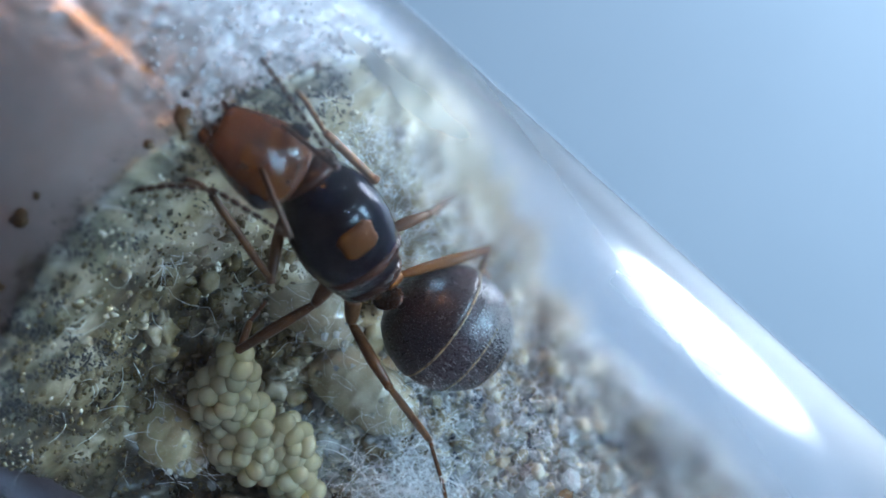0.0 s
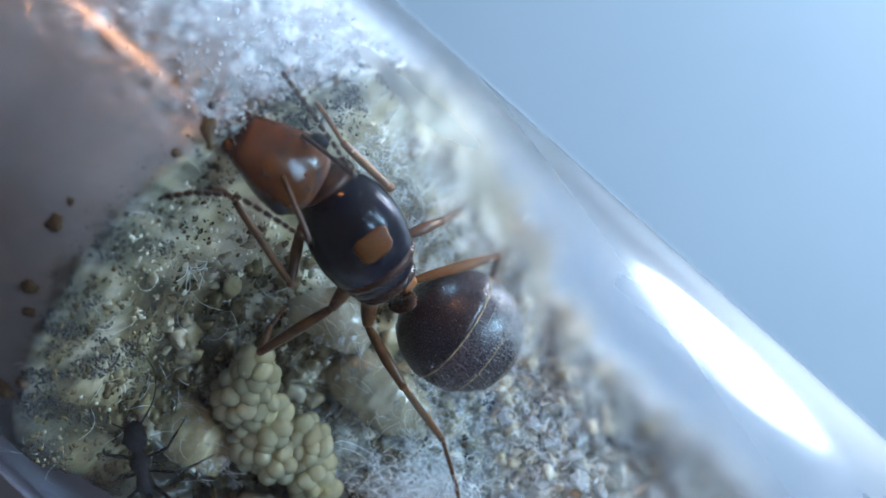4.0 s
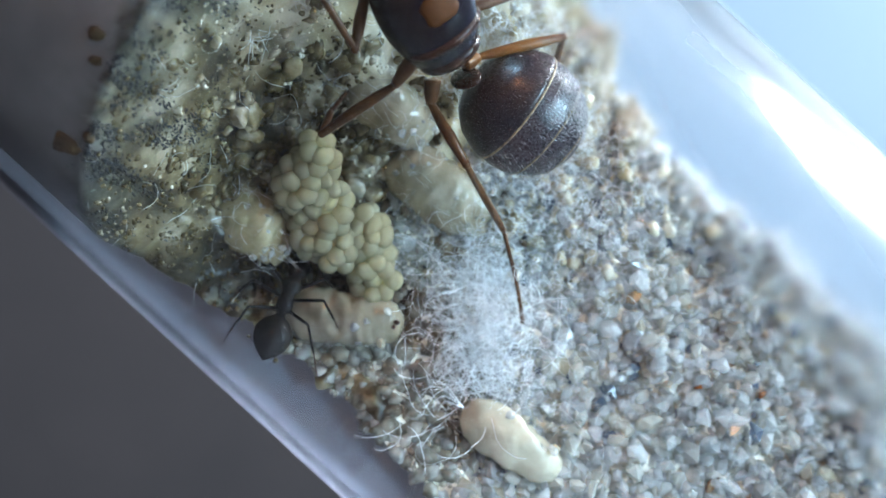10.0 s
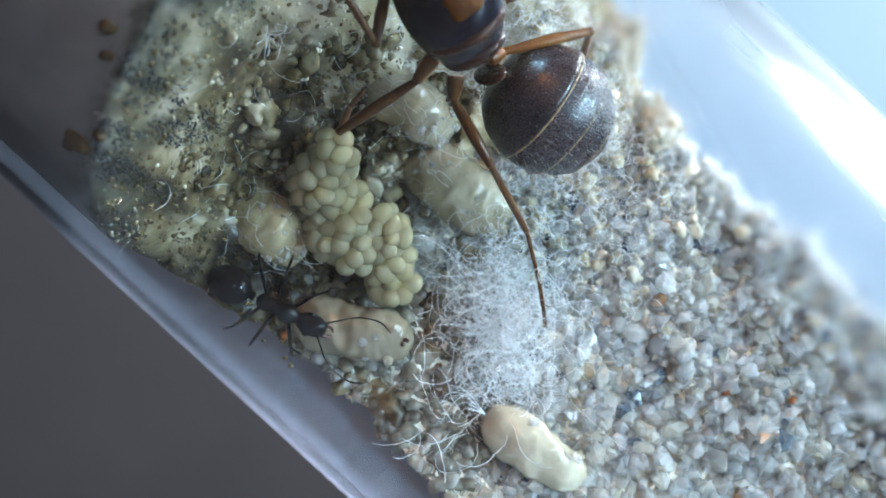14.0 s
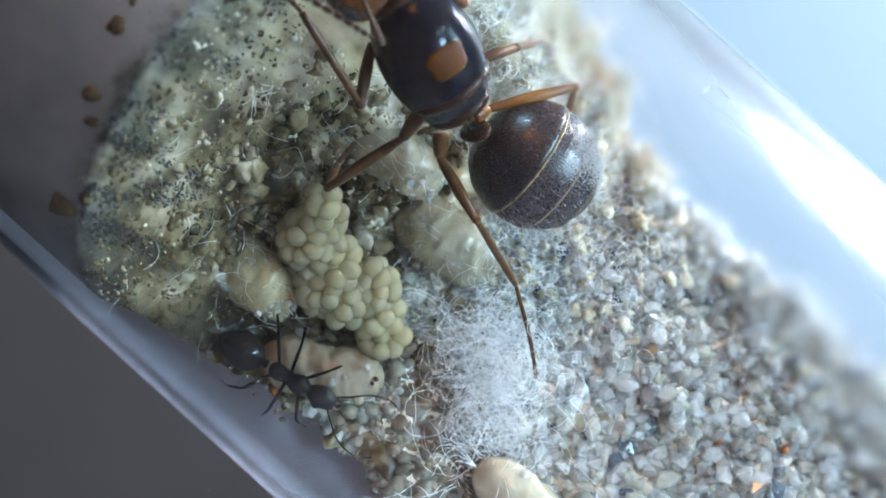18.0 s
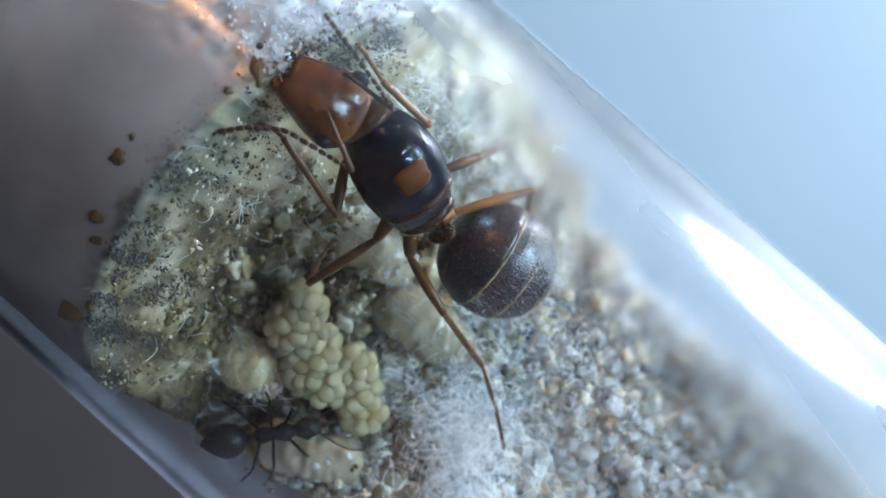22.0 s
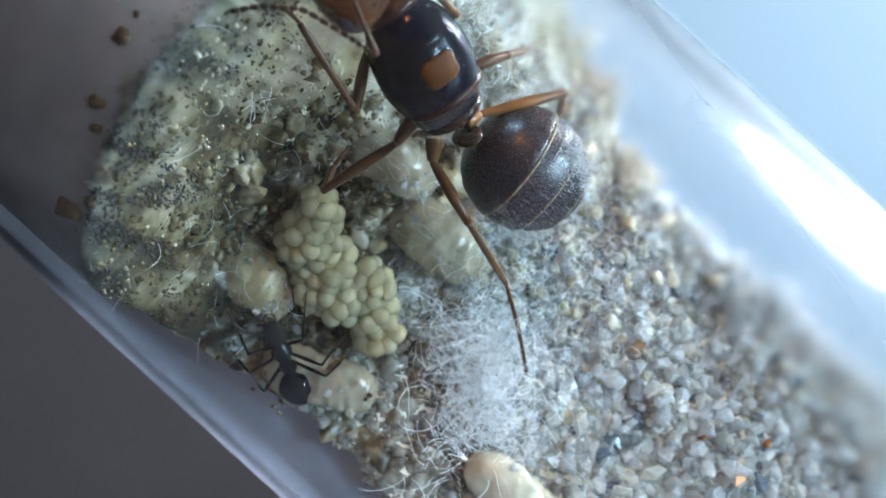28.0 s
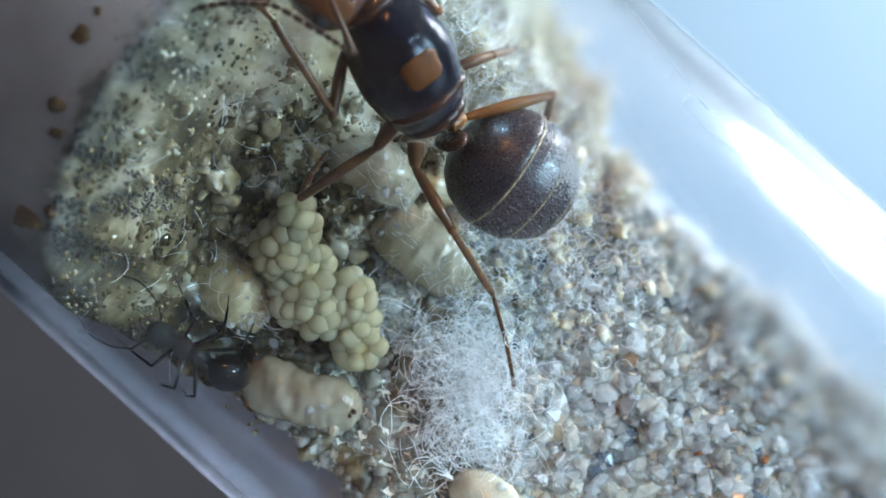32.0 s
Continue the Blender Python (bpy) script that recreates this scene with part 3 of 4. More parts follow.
def build_tube():
    sides = 128
    verts, faces = [], []
    for r in (R_OUT, R_OUT - 0.2):
        for a in np.linspace(-34, 70, 14):
            for k in range(sides):
                t = 2 * math.pi * k / sides
                verts.append(plan(a, OFF + r * math.sin(t), AXIS_Z + r * math.cos(t)))
    n = 14 * sides
    for i in range(13):
        for k in range(sides):
            j = (k + 1) % sides
            q = (i * sides + k, i * sides + j, (i + 1) * sides + j, (i + 1) * sides + k)
            faces.append(q[::-1])
            faces.append(tuple(x + n for x in q))
    for k in range(sides):
        j = (k + 1) % sides
        faces.append((k, j, j + n, k + n))
        e = 13 * sides
        faces.append((e + k + n, e + j + n, e + j, e + k))
    ob = solid("test_tube", verts, faces, m_glass)
    ob.visible_shadow = False
    return tagged(ob, "clear round test tube lying on its side", "test tube")


def build_film(tube, side, mat, label, low=-95, high=-21):
    """A film on the glass along one side: its own x runs along the tube, y across."""
    sides, n = 24, 30
    ang0, ang1 = math.radians(low), math.radians(high)
    verts, faces = [], []
    r = R_OUT + 0.08
    for i in range(n + 1):
        a = -28 + 80 * i / n
        for k in range(sides + 1):
            t = ang0 + (ang1 - ang0) * k / sides
            verts.append((a, r * math.sin(t) + 6.0, r * math.cos(t)))
    for i in range(n):
        for k in range(sides):
            q = i * (sides + 1) + k
            faces.append((q, q + 1, q + sides + 2, q + sides + 1))
    me = bpy.data.meshes.new("breath_film")
    me.from_pydata([tuple(Vector(v) * MM) for v in verts], [], faces)
    me.materials.append(mat)
    me.polygons.foreach_set("use_smooth", [True] * len(me.polygons))
    ob = new("breath_film", me)
    ob.parent = tube
    ob.matrix_basis = Matrix.Translation(plan(0, OFF - 6.0 * side, AXIS_Z) * MM) @ pose(0, 0, 0, 0, 0, -42 if side > 0 else 138)
    ob.visible_shadow = False
    ob["label"] = label


test_tube = build_tube()
build_film(test_tube, 1, m_film, "milky breath of moisture on the glass")
build_film(test_tube, 1, m_under, "milky film on the lower wall of the tube", -152, -96)
build_film(test_tube, -1, m_haze, "thin pale film added for the bright haze on the glass")


# ---- the queen ant ----
def build_queen():
    queen = base("queen_ant", (-0.5, -1.2, surface(0.4, 3.0)), "large queen ant with rust head, black thorax and brown gaster", "ant")
    # head, climbing towards the plug
    occ, mouth = Vector((-3.02, 1.34, 7.4)), Vector((-4.46, 2.45, 8.55))
    up = Vector((0.4, 0.0, 1.0))
    f, side, top = axes(mouth - occ, up)
    prof = [(0, 0.02), (0.02, 0.45), (0.07, 0.72), (0.15, 0.85), (0.27, 0.91), (0.45, 0.86), (0.62, 0.76), (0.8, 0.63), (0.93, 0.54), (0.99, 0.46), (1, 0.02)]
    head = solid("head", *body(occ, mouth, prof, up, 0.66, 28, 2.5), m_red_head, queen, "rust-brown glossy head")
    head.data.materials.append(m_head_front)
    at_ = queen.matrix_world.translation / MM
    for poly in head.data.polygons:
        c = poly.center / MM + at_
        if (c - occ).dot(f) / (mouth - occ).length > 0.66 + 0.14 * noise.noise(c * 3) - 0.25 * max(0.0, -(c - occ).dot(side)):
            poly.material_index = 1
    for sgn in (-1, 1):
        c = occ.lerp(mouth, 0.3) + side * (0.84 * sgn) + top * 0.3
        m = Matrix((f, side, top)).transposed()
        solid("eye", *ellipsoid(c, 0.23, 0.14, 0.2, m), m_eye, head, "black oval compound eye")
        jaw = [mouth - f * 0.2 + side * 0.3 * sgn - top * 0.05, mouth - f * 0.02 + side * 0.34 * sgn - top * 0.08, mouth + f * 0.1 + side * 0.24 * sgn - top * 0.12, mouth + f * 0.18 + side * 0.04 * sgn - top * 0.16]
        solid("mandible", *limb(jaw, [0.17, 0.16, 0.11, 0.03]), m_head_front, head, "dark rust toothed mandible")
    for k in (-0.25, 0.0, 0.25):
        c = occ.lerp(mouth, 0.2 + (0.1 if k == 0 else 0)) + side * k * 0.8 + top * 0.56
        solid("ocellus", *ellipsoid(c, 0.05, 0.05, 0.04, None, False), m_eye, head)
    clyp = occ.lerp(mouth, 0.86) + top * 0.28
    solid("clypeus", *ellipsoid(clyp - top * 0.06, 0.24, 0.36, 0.16, Matrix((f, side, top)).transposed()), m_head_front, head)
    # antennae: scape, elbow, funiculus
    for root, elbow, tips in (
        (occ.lerp(mouth, 0.5) + side * -0.7 + top * 0.35, (-2.05, 1.53, 8.7), [(-2.45, 2.15, 8.75), (-3.0, 2.95, 8.65), (-3.6, 3.75, 8.5)]),
        (occ.lerp(mouth, 0.5) + side * 0.3 + top * 0.6, (-2.95, 0.2, 8.9), [(-3.55, 0.6, 8.85), (-4.45, 1.15, 8.8), (-5.3, 1.22, 8.8), (-6.2, 1.1, 8.6)]),
    ):
        elbow = Vector(elbow)
        hip = Vector(root)
        antenna = solid("antenna", *limb([hip, hip.lerp(elbow, 0.5) + Vector((0, 0, 0.06)), elbow], [0.05, 0.052, 0.066]), m_antenna, head, "bent brown antenna")
        pts = [elbow] + [Vector(t) for t in tips]
        length = len(pts) * 4
        for k in range(length - 3):
            t0 = k / (length - 3) * (len(pts) - 1)
            t1 = (k + 0.86) / (length - 3) * (len(pts) - 1)

            def along(t):
                i = min(int(t), len(pts) - 2)
                return pts[i].lerp(pts[i + 1], t - i)
            r = 0.052 + 0.016 * k / length
            p0, p1 = along(t0), along(t1)
            solid("antenna_segment", *limb([p0, p0.lerp(p1, 0.25), p0.lerp(p1, 0.8), p1], [r * 0.6, r, r * 1.06, r * 0.7], 8, 1), m_antenna, antenna)
    # thorax
    front, rear = Vector((-3.02, 1.76, 6.3)), Vector((-1.56, -0.94, 4.25))
    tu = Vector((0.42, 0.0, 1.0))
    tf, ts, tt = axes(rear - front, tu)
    pro = [(0, 0.05), (0.05, 0.5), (0.12, 0.78), (0.22, 0.97), (0.34, 1.1), (0.46, 1.15), (0.58, 1.13), (0.7, 1.04), (0.82, 0.88), (0.92, 0.63), (0.97, 0.42), (1, 0.06)]
    thorax = solid("thorax", *body(front, rear, pro, tu, 0.92, 32, 2.15, 0.12), m_black, queen, "glossy blue-black thorax")
    mt = Matrix((tf, ts, tt)).transposed()
    solid("mesoscutum", *ellipsoid(front.lerp(rear, 0.3) + tt * 0.13, 0.7, 0.93, 0.96, mt), m_black, thorax, "domed black shield of the thorax")
    solid("neck_collar", *ellipsoid(front.lerp(rear, 0.06), 0.35, 0.78, 0.6, mt), m_brown, thorax, "brown collar behind the head")
    # orange shield behind it, four-sided
    pts_, wid_ = [q[0] for q in pro], [q[1] for q in pro]

    def on_thorax(t, ang, out):
        w = float(np.interp(t, pts_, wid_)) + out
        c = front.lerp(rear, t) + tt * (0.12 * 4 * t * (1 - t))
        cx, sy = math.cos(ang), math.sin(ang)
        return c + ts * w * math.copysign(abs(cx) ** 0.93, cx) + tt * w * 0.92 * abs(sy) ** 0.93

    nu, nv, vs_, fs_ = 10, 12, [], []
    for out in (0.03, -0.1):
        for iu in range(nu + 1):
            for iv in range(nv + 1):
                x, y = iu / nu, iv / nv
                edge = min(1.0, 6 * min(x, 1 - x, y, 1 - y) + 0.15)
                half = (0.4 - 0.06 * x) * max(0.35, 1 - abs(2 * x - 1) ** 5) ** 0.5 + 0.02 * math.sin(9 * x)
                vs_.append(on_thorax(0.355 + 0.185 * x, math.pi / 2 + 0.1 + half * (2 * y - 1), out * edge if out > 0 else out))
    m_ = (nu + 1) * (nv + 1)
    for iu in range(nu):
        for iv in range(nv):
            q = (iu * (nv + 1) + iv, (iu + 1) * (nv + 1) + iv, (iu + 1) * (nv + 1) + iv + 1, iu * (nv + 1) + iv + 1)
            fs_ += [q, tuple(k + m_ for k in q[::-1])]
    rim = [iu * (nv + 1) for iu in range(nu)] + [nu * (nv + 1) + iv for iv in range(nv)] + [iu * (nv + 1) + nv for iu in range(nu, 0, -1)] + list(range(nv, 0, -1))
    for k in range(len(rim)):
        q = rim[k], rim[(k + 1) % len(rim)]
        fs_.append((q[1], q[0], q[0] + m_, q[1] + m_))
    solid("scutellum", vs_, fs_, m_orange, thorax, "square orange patch on the black thorax")
    solid("metanotum", *ellipsoid(front.lerp(rear, 0.7) + tt * 0.32, 0.34, 1.04, 0.81, mt), m_brown, thorax, "brown ring of the thorax")
    solid("propodeum", *ellipsoid(front.lerp(rear, 0.86) + tt * 0.18, 0.34, 0.82, 0.72, mt), m_brown, thorax, "brown hind end of the thorax")
    for sgn in (-1, 1):
        for k in range(3):
            c = front.lerp(rear, 0.38 + 0.16 * k) + ts * sgn * (0.98 - 0.05 * k) + tt * 0.3
            solid("wing_scar", *ellipsoid(c, 0.14, 0.09, 0.12, mt, False), m_black, thorax)
    # waist scale and gaster
    pet = Vector((-1.3, -1.15, 3.65))
    solid("petiole", *ellipsoid(pet, 0.17, 0.36, 0.5, mt), m_brown, queen, "brown waist scale")
    ga, gb = Vector((-1.12, -1.0, 3.0)), Vector((1.4, -2.83, 2.0))
    gf, gs, gt = axes(gb - ga, (0.1, 0, 1))
    gprof = [(0, 0.1), (0.02, 0.55), (0.08, 0.98), (0.2, 1.32), (0.36, 1.52), (0.52, 1.55), (0.66, 1.46), (0.8, 1.22), (0.9, 0.92), (0.97, 0.5), (1, 0.05)]
    ts_ = [p[0] for p in gprof]
    ws_ = [p[1] for p in gprof]

    def gring(t, grow):
        w = float(np.interp(t, ts_, ws_)) + grow
        return (ga.lerp(gb, t), gs * w, gt * w * 0.86)

    gaster = solid("gaster", *loft([gring(t, -0.05) for t in np.linspace(0.0, 1.0, 28)], 36), m_gaster, queen, "large round brown gaster with pale bands")
    cuts = [0.0, 0.42, 0.69, 0.9, 1.0]
    for i in range(4):
        t0, t1 = max(cuts[i] - 0.03, 0), cuts[i + 1]
        rings = [gring(t, 0.02 - 0.03 * (1 - k / 11)) for k, t in enumerate(np.linspace(t0, t1, 12))]
        plate = solid("gaster_plate", *loft(rings, 40), m_down if i in (1, 2) else m_gaster, gaster)
        if i < 3:
            solid("pale_band", *loft([gring(t1 - 0.008, 0.021), gring(t1 - 0.003, 0.034), gring(t1 + 0.006, 0.03), gring(t1 + 0.01, 0.0)], 40), m_gold, plate, "thin pale gold edge")
    for k in range(130):
        t = rng.uniform(0.12, 0.97) if k % 3 == 0 else rng.uniform(0.48, 0.95)
        w = float(np.interp(t, ts_, ws_))
        ang = rng.uniform(0.1, math.pi - 0.1)
        p = ga.lerp(gb, t) + gs * w * math.cos(ang) + gt * w * 0.86 * math.sin(ang)
        q = p + (gs * math.cos(ang) + gt * math.sin(ang)) * 0.05 + gf * 0.1
        HAIRS.append(limb([p, q], [0.006, 0.003], 3, 1))
    # extra flat hairs on the lit side only, standing for its silvery highlight
    for k in range(1500):
        t = min(0.965, max(0.5, rng.gauss(0.7, 0.12)))
        w = float(np.interp(t, ts_, ws_)) + 0.022
        ang = rng.gauss(0.95, 0.22)
        p = ga.lerp(gb, t) + gs * w * math.cos(ang) + gt * w * 0.86 * math.sin(ang)
        d = gf + gs * rng.gauss(0, 0.35) + gt * rng.gauss(0, 0.3)
        HAIRS.append(limb([p, p + d * rng.uniform(0.03, 0.07)], [0.007, 0.004], 4, 1))
    solid("body_hair", *join(HAIRS), m_silver, gaster, "short silvery hairs")

    # legs: hip, trochanter end, knee, shin end, foot end
    legs = [
        ("fore", (-2.55, 1.35, 5.2), (-2.3, 1.6, 5.3), (-1.5, 1.5, 5.6), (-2.52, 2.46, 6.4), (-3.3, 3.5, 7.6), m_leg),
        ("fore", (-3.2, 0.55, 5.3), (-3.55, 0.7, 5.3), (-3.76, -0.68, 5.7), (-4.85, 1.15, 6.8), (-5.25, 1.4, 7.5), m_leg_dark),
        ("mid", (-1.65, 0.2, 4.3), (-1.3, 0.4, 4.2), (-0.35, 0.82, 3.4), (0.1, 1.2, 1.2), (0.4, 1.5, -0.6), m_leg_dark),
        ("mid", (-2.5, -0.65, 4.0), (-3.02, -1.3, 3.5), (-4.95, -2.45, 2.5), (-4.85, -1.85, 1.6), (-4.5, -1.35, 1.3), m_leg_dark),
        ("hind", (-1.35, -0.8, 3.7), (-1.0, -0.62, 3.5), (1.08, -0.02, 2.55), (0.98, -0.55, 0.9), (1.3, -0.9, -1.7), m_leg),
        ("hind", (-2.1, -1.2, 3.7), (-2.15, -1.75, 3.55), (-1.28, -3.22, 3.6), (-0.35, -4.92, 0.7), (0.2, -7.5, -0.9), m_leg_dark),
    ]
    for kind, hip, troch, knee, shin, foot, mat in legs:
        hip, troch, knee, shin, foot = (Vector(v) for v in (hip, troch, knee, shin, foot))
        leg = solid("leg", *limb([hip, hip.lerp(troch, 0.5), troch], [0.22, 0.2, 0.12]), mat, queen, kind + " leg, amber brown" if mat is m_leg else kind + " leg, dark brown")
        b = 0.12 if kind != "fore" else 0.06
        femur = [troch, troch.lerp(knee, 0.2), troch.lerp(knee, 0.55) + Vector((0, 0, b)), troch.lerp(knee, 0.9), knee]
        solid("femur", *limb(femur, [0.085, 0.13, 0.15, 0.115, 0.1]), mat, leg)
        solid("knee", *ellipsoid(knee, 0.115, 0.115, 0.115, None, False), mat, leg)
        solid("tibia", *limb([knee, knee.lerp(shin, 0.3), knee.lerp(shin, 0.8), shin], [0.075, 0.095, 0.1, 0.08]), mat, leg)
        spur = shin + (foot - shin).normalized() * 0.3 + Vector((0.08, 0.05, -0.02))
        solid("tibial_spur", *limb([shin, spur], [0.03, 0.008], 6, 1), m_leg, leg)
        n = 5
        bow = Vector((0.05, 0.05, 0.05))
        for k in range(n):
            e = [0, 0.5, 0.66, 0.79, 0.89, 1.0]
            p0, p1 = shin.lerp(foot, e[k]) + bow * math.sin(3.14 * e[k]), shin.lerp(foot, e[k + 1]) + bow * math.sin(3.14 * e[k + 1])
            solid("tarsus_segment", *limb([p0, p0.lerp(p1, 0.5), p1], [0.05, 0.058, 0.062], 8, 2), mat, leg)
        d = (foot - shin).normalized()
        for sgn in (-1, 1):
            sv = d.orthogonal().normalized() * 0.06 * sgn
            solid("claw", *limb([foot, foot + d * 0.07 + sv, foot + d * 0.12 + sv * 0.8], [0.03, 0.022, 0.006], 6, 2), m_antenna, leg)
        if kind == "hind":
            hairs = []
            for k in range(16):
                p = knee.lerp(shin, 0.1 + 0.055 * k)
                o = Vector((rng.uniform(-1, 1), rng.uniform(-1, 1), rng.uniform(0, 1))).normalized()
                hairs.append(limb([p + o * 0.09, p + o * 0.16 + d * 0.08], [0.01, 0.003], 3, 1))
            solid("bristle", *join(hairs), m_leg, leg)
    return queen


HAIRS = []
build_queen()


# ---- the worker ant: nose along +x, up +z, round its middle ----
GROW = 1.02


def build_worker():
    ant = base("worker_ant", (0, 0, 0), "small black worker ant walking among eggs and larvae", "ant")
    prof = [(0, 0.02), (0.05, 0.17), (0.25, 0.27), (0.5, 0.3), (0.75, 0.26), (0.92, 0.19), (1, 0.03)]
    head = solid("head", *body((0.78, 0, 0.12), (1.58, 0, 0.0), prof, (0, 0, 1), 0.8, 22, 2.2), m_worker, ant, "rounded dark head")
    for sgn in (-1, 1):
        solid("eye", *ellipsoid((1.12, 0.28 * sgn, 0.18), 0.08, 0.05, 0.08, None, False), m_eye, head)
        solid("mandible", *limb([(1.52, 0.14 * sgn, -0.05), (1.66, 0.13 * sgn, -0.1), (1.74, 0.02 * sgn, -0.12)], [0.07, 0.05, 0.015], 8), m_mouth, head, "reddish mandible")
        hip = Vector((1.42, 0.16 * sgn, 0.16))
        elbow = Vector((1.85, 0.52 * sgn, 0.5))
        antenna = solid("antenna", *limb([hip, hip.lerp(elbow, 0.5), elbow], [0.022, 0.022, 0.026], 8), m_worker, head, "thin elbowed antenna")
        pts = [elbow, Vector((2.2, 0.75 * sgn, 0.4)), Vector((2.7, 0.85 * sgn, 0.2)), Vector((3.05, 0.7 * sgn, 0.05))]
        solid("funiculus", *limb(pts, [0.016, 0.018, 0.02, 0.015], 8), m_worker, antenna)
    prof = [(0, 0.02), (0.06, 0.12), (0.14, 0.18), (0.3, 0.29), (0.45, 0.22), (0.55, 0.15), (0.72, 0.22), (0.88, 0.23), (0.96, 0.15), (1, 0.03)]
    solid("mesosoma", *body((0.92, 0, 0.1), (-0.36, 0, 0.05), prof, (0, 0, 1), 1.0, 20, 2.0, 0.05), m_worker, ant, "slim dark midbody")
    solid("petiole", *ellipsoid((-0.46, 0, 0.05), 0.07, 0.13, 0.2), m_worker, ant)
    gprof = [(0, 0.03), (0.05, 0.2), (0.16, 0.38), (0.34, 0.5), (0.52, 0.5), (0.7, 0.4), (0.85, 0.24), (0.95, 0.1), (1, 0.02)]
    gaster = solid("gaster", *body((-0.5, 0, 0.08), (-1.86, 0, -0.02), gprof, (0, 0, 1), 0.9, 26), m_worker, ant, "pointed glossy black gaster")
    for t in (0.38, 0.62, 0.8):
        w = float(np.interp(t, [p[0] for p in gprof], [p[1] for p in gprof])) + 0.008
        c = Vector((-0.5, 0, 0.08)).lerp(Vector((-1.86, 0, -0.02)), t)
        r = [(c + Vector((dx, 0, 0)), Vector((0, w, 0)), Vector((0, 0, w * 0.9))) for dx in (0.012, -0.012)]
        solid("plate_edge", *loft(r, 26), m_worker, gaster)
    legs = []
    for sgn in (-1, 1):
        for hx, kx, fx, kr, fr, fz in ((0.55, 0.95, 1.35, 0.75, 1.05, -0.85), (0.2, 0.1, -0.1, 0.95, 1.6, -0.9), (-0.15, -0.6, -1.2, 0.85, 1.45, -0.9)):
            o = Vector((hx, 0.12 * sgn, -0.08))
            knee, foot = Vector((kx, kr * sgn, 0.35)), Vector((fx, fr * sgn, fz))
            shin = knee.lerp(foot, 0.55) + Vector((0, 0, 0.05))
            v, fc = limb([o, o.lerp(knee, 0.15), o.lerp(knee, 0.55), knee], [0.06, 0.045, 0.055, 0.035], 8)
            hip_mesh = bpy.data.meshes.new("leg")
            hip_mesh.from_pydata([tuple((p - o) * MM) for p in v], [], fc)
            hip_mesh.materials.append(m_worker)
            hip_mesh.polygons.foreach_set("use_smooth", [True] * len(hip_mesh.polygons))
            leg = new("leg", hip_mesh)
            leg.parent = ant
            leg.location = o * MM
            bpy.context.view_layer.update()
            solid("tibia", *limb([knee, knee.lerp(shin, 0.6), shin], [0.034, 0.04, 0.03], 8), m_worker, leg)
            solid("tarsus", *limb([shin, shin.lerp(foot, 0.5), foot], [0.022, 0.02, 0.016], 6), m_antenna, leg)
            legs.append((leg, sgn, o * GROW))
    for o in ant.children_recursive:
        o.data.transform(Matrix.Scale(GROW, 4))
        o.location *= GROW
    return ant, legs


worker, worker_legs = build_worker()


# ---- brood ----
def build_eggs():
    pile = base("egg_pile", (-4.9, -4.9, -1.2), "heap of translucent pale yellow ant eggs stuck together on the sand", "eggs", "brood")
    r = random.Random(21)
    spots = []
    blobs = [(-5.13, -2.95, 1.95, 0.46, 17), (-5.5, -3.75, 1.6, 0.72, 38), (-5.05, -4.25, 1.4, 0.62, 30), (-5.3, -4.9, 1.15, 0.6, 26), (-4.85, -5.35, 0.9, 0.6, 26), (-4.15, -5.0, 0.65, 0.6, 24), (-4.0, -5.75, 0.45, 0.55, 22), (-3.85, -6.3, 0.3, 0.5, 18), (-6.05, -4.25, 0.8, 0.42, 10)]
    for bx, by, bz, br, n in blobs:
        for _ in range(n * 8):
            if n <= 0:
                break
            d = Vector((r.gauss(0, 1), r.gauss(0, 1), abs(r.gauss(0, 1)) * 0.9)).normalized()
            c = Vector((bx, by, bz - 0.3)) + Vector((d.x * br, d.y * br, d.z * br * 0.8)) * r.uniform(0.85, 1.1)
            if all((c - q).length > 0.31 for q in spots):
                spots.append(c)
                n -= 1
    shapes = []
    for k in range(5):
        long, wide = r.uniform(0.33, 0.4), r.uniform(0.25, 0.29)
        me = bpy.data.meshes.new("egg")
        me.from_pydata([tuple(Vector((v.x * long, v.y * wide * (1 + 0.12 * v.x), v.z * wide * (1 + 0.12 * v.x))) * MM) for v in BALL_V], [], BALL_F)
        me.materials.append(m_egg)
        me.polygons.foreach_set("use_smooth", [True] * len(me.polygons))
        shapes.append(me)
    for k, c in enumerate(spots):
        egg = new("egg", shapes[k % 5])
        egg.parent = pile
        egg.matrix_basis = Matrix.LocRotScale(c * MM - pile.location, turn(r).to_quaternion(), (r.uniform(0.92, 1.08),) * 3)
    # filler inside the heap; its colour puts shade into the gaps
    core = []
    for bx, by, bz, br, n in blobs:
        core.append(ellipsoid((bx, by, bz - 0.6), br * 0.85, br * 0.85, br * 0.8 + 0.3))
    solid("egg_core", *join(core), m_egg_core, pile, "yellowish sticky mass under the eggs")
    return pile


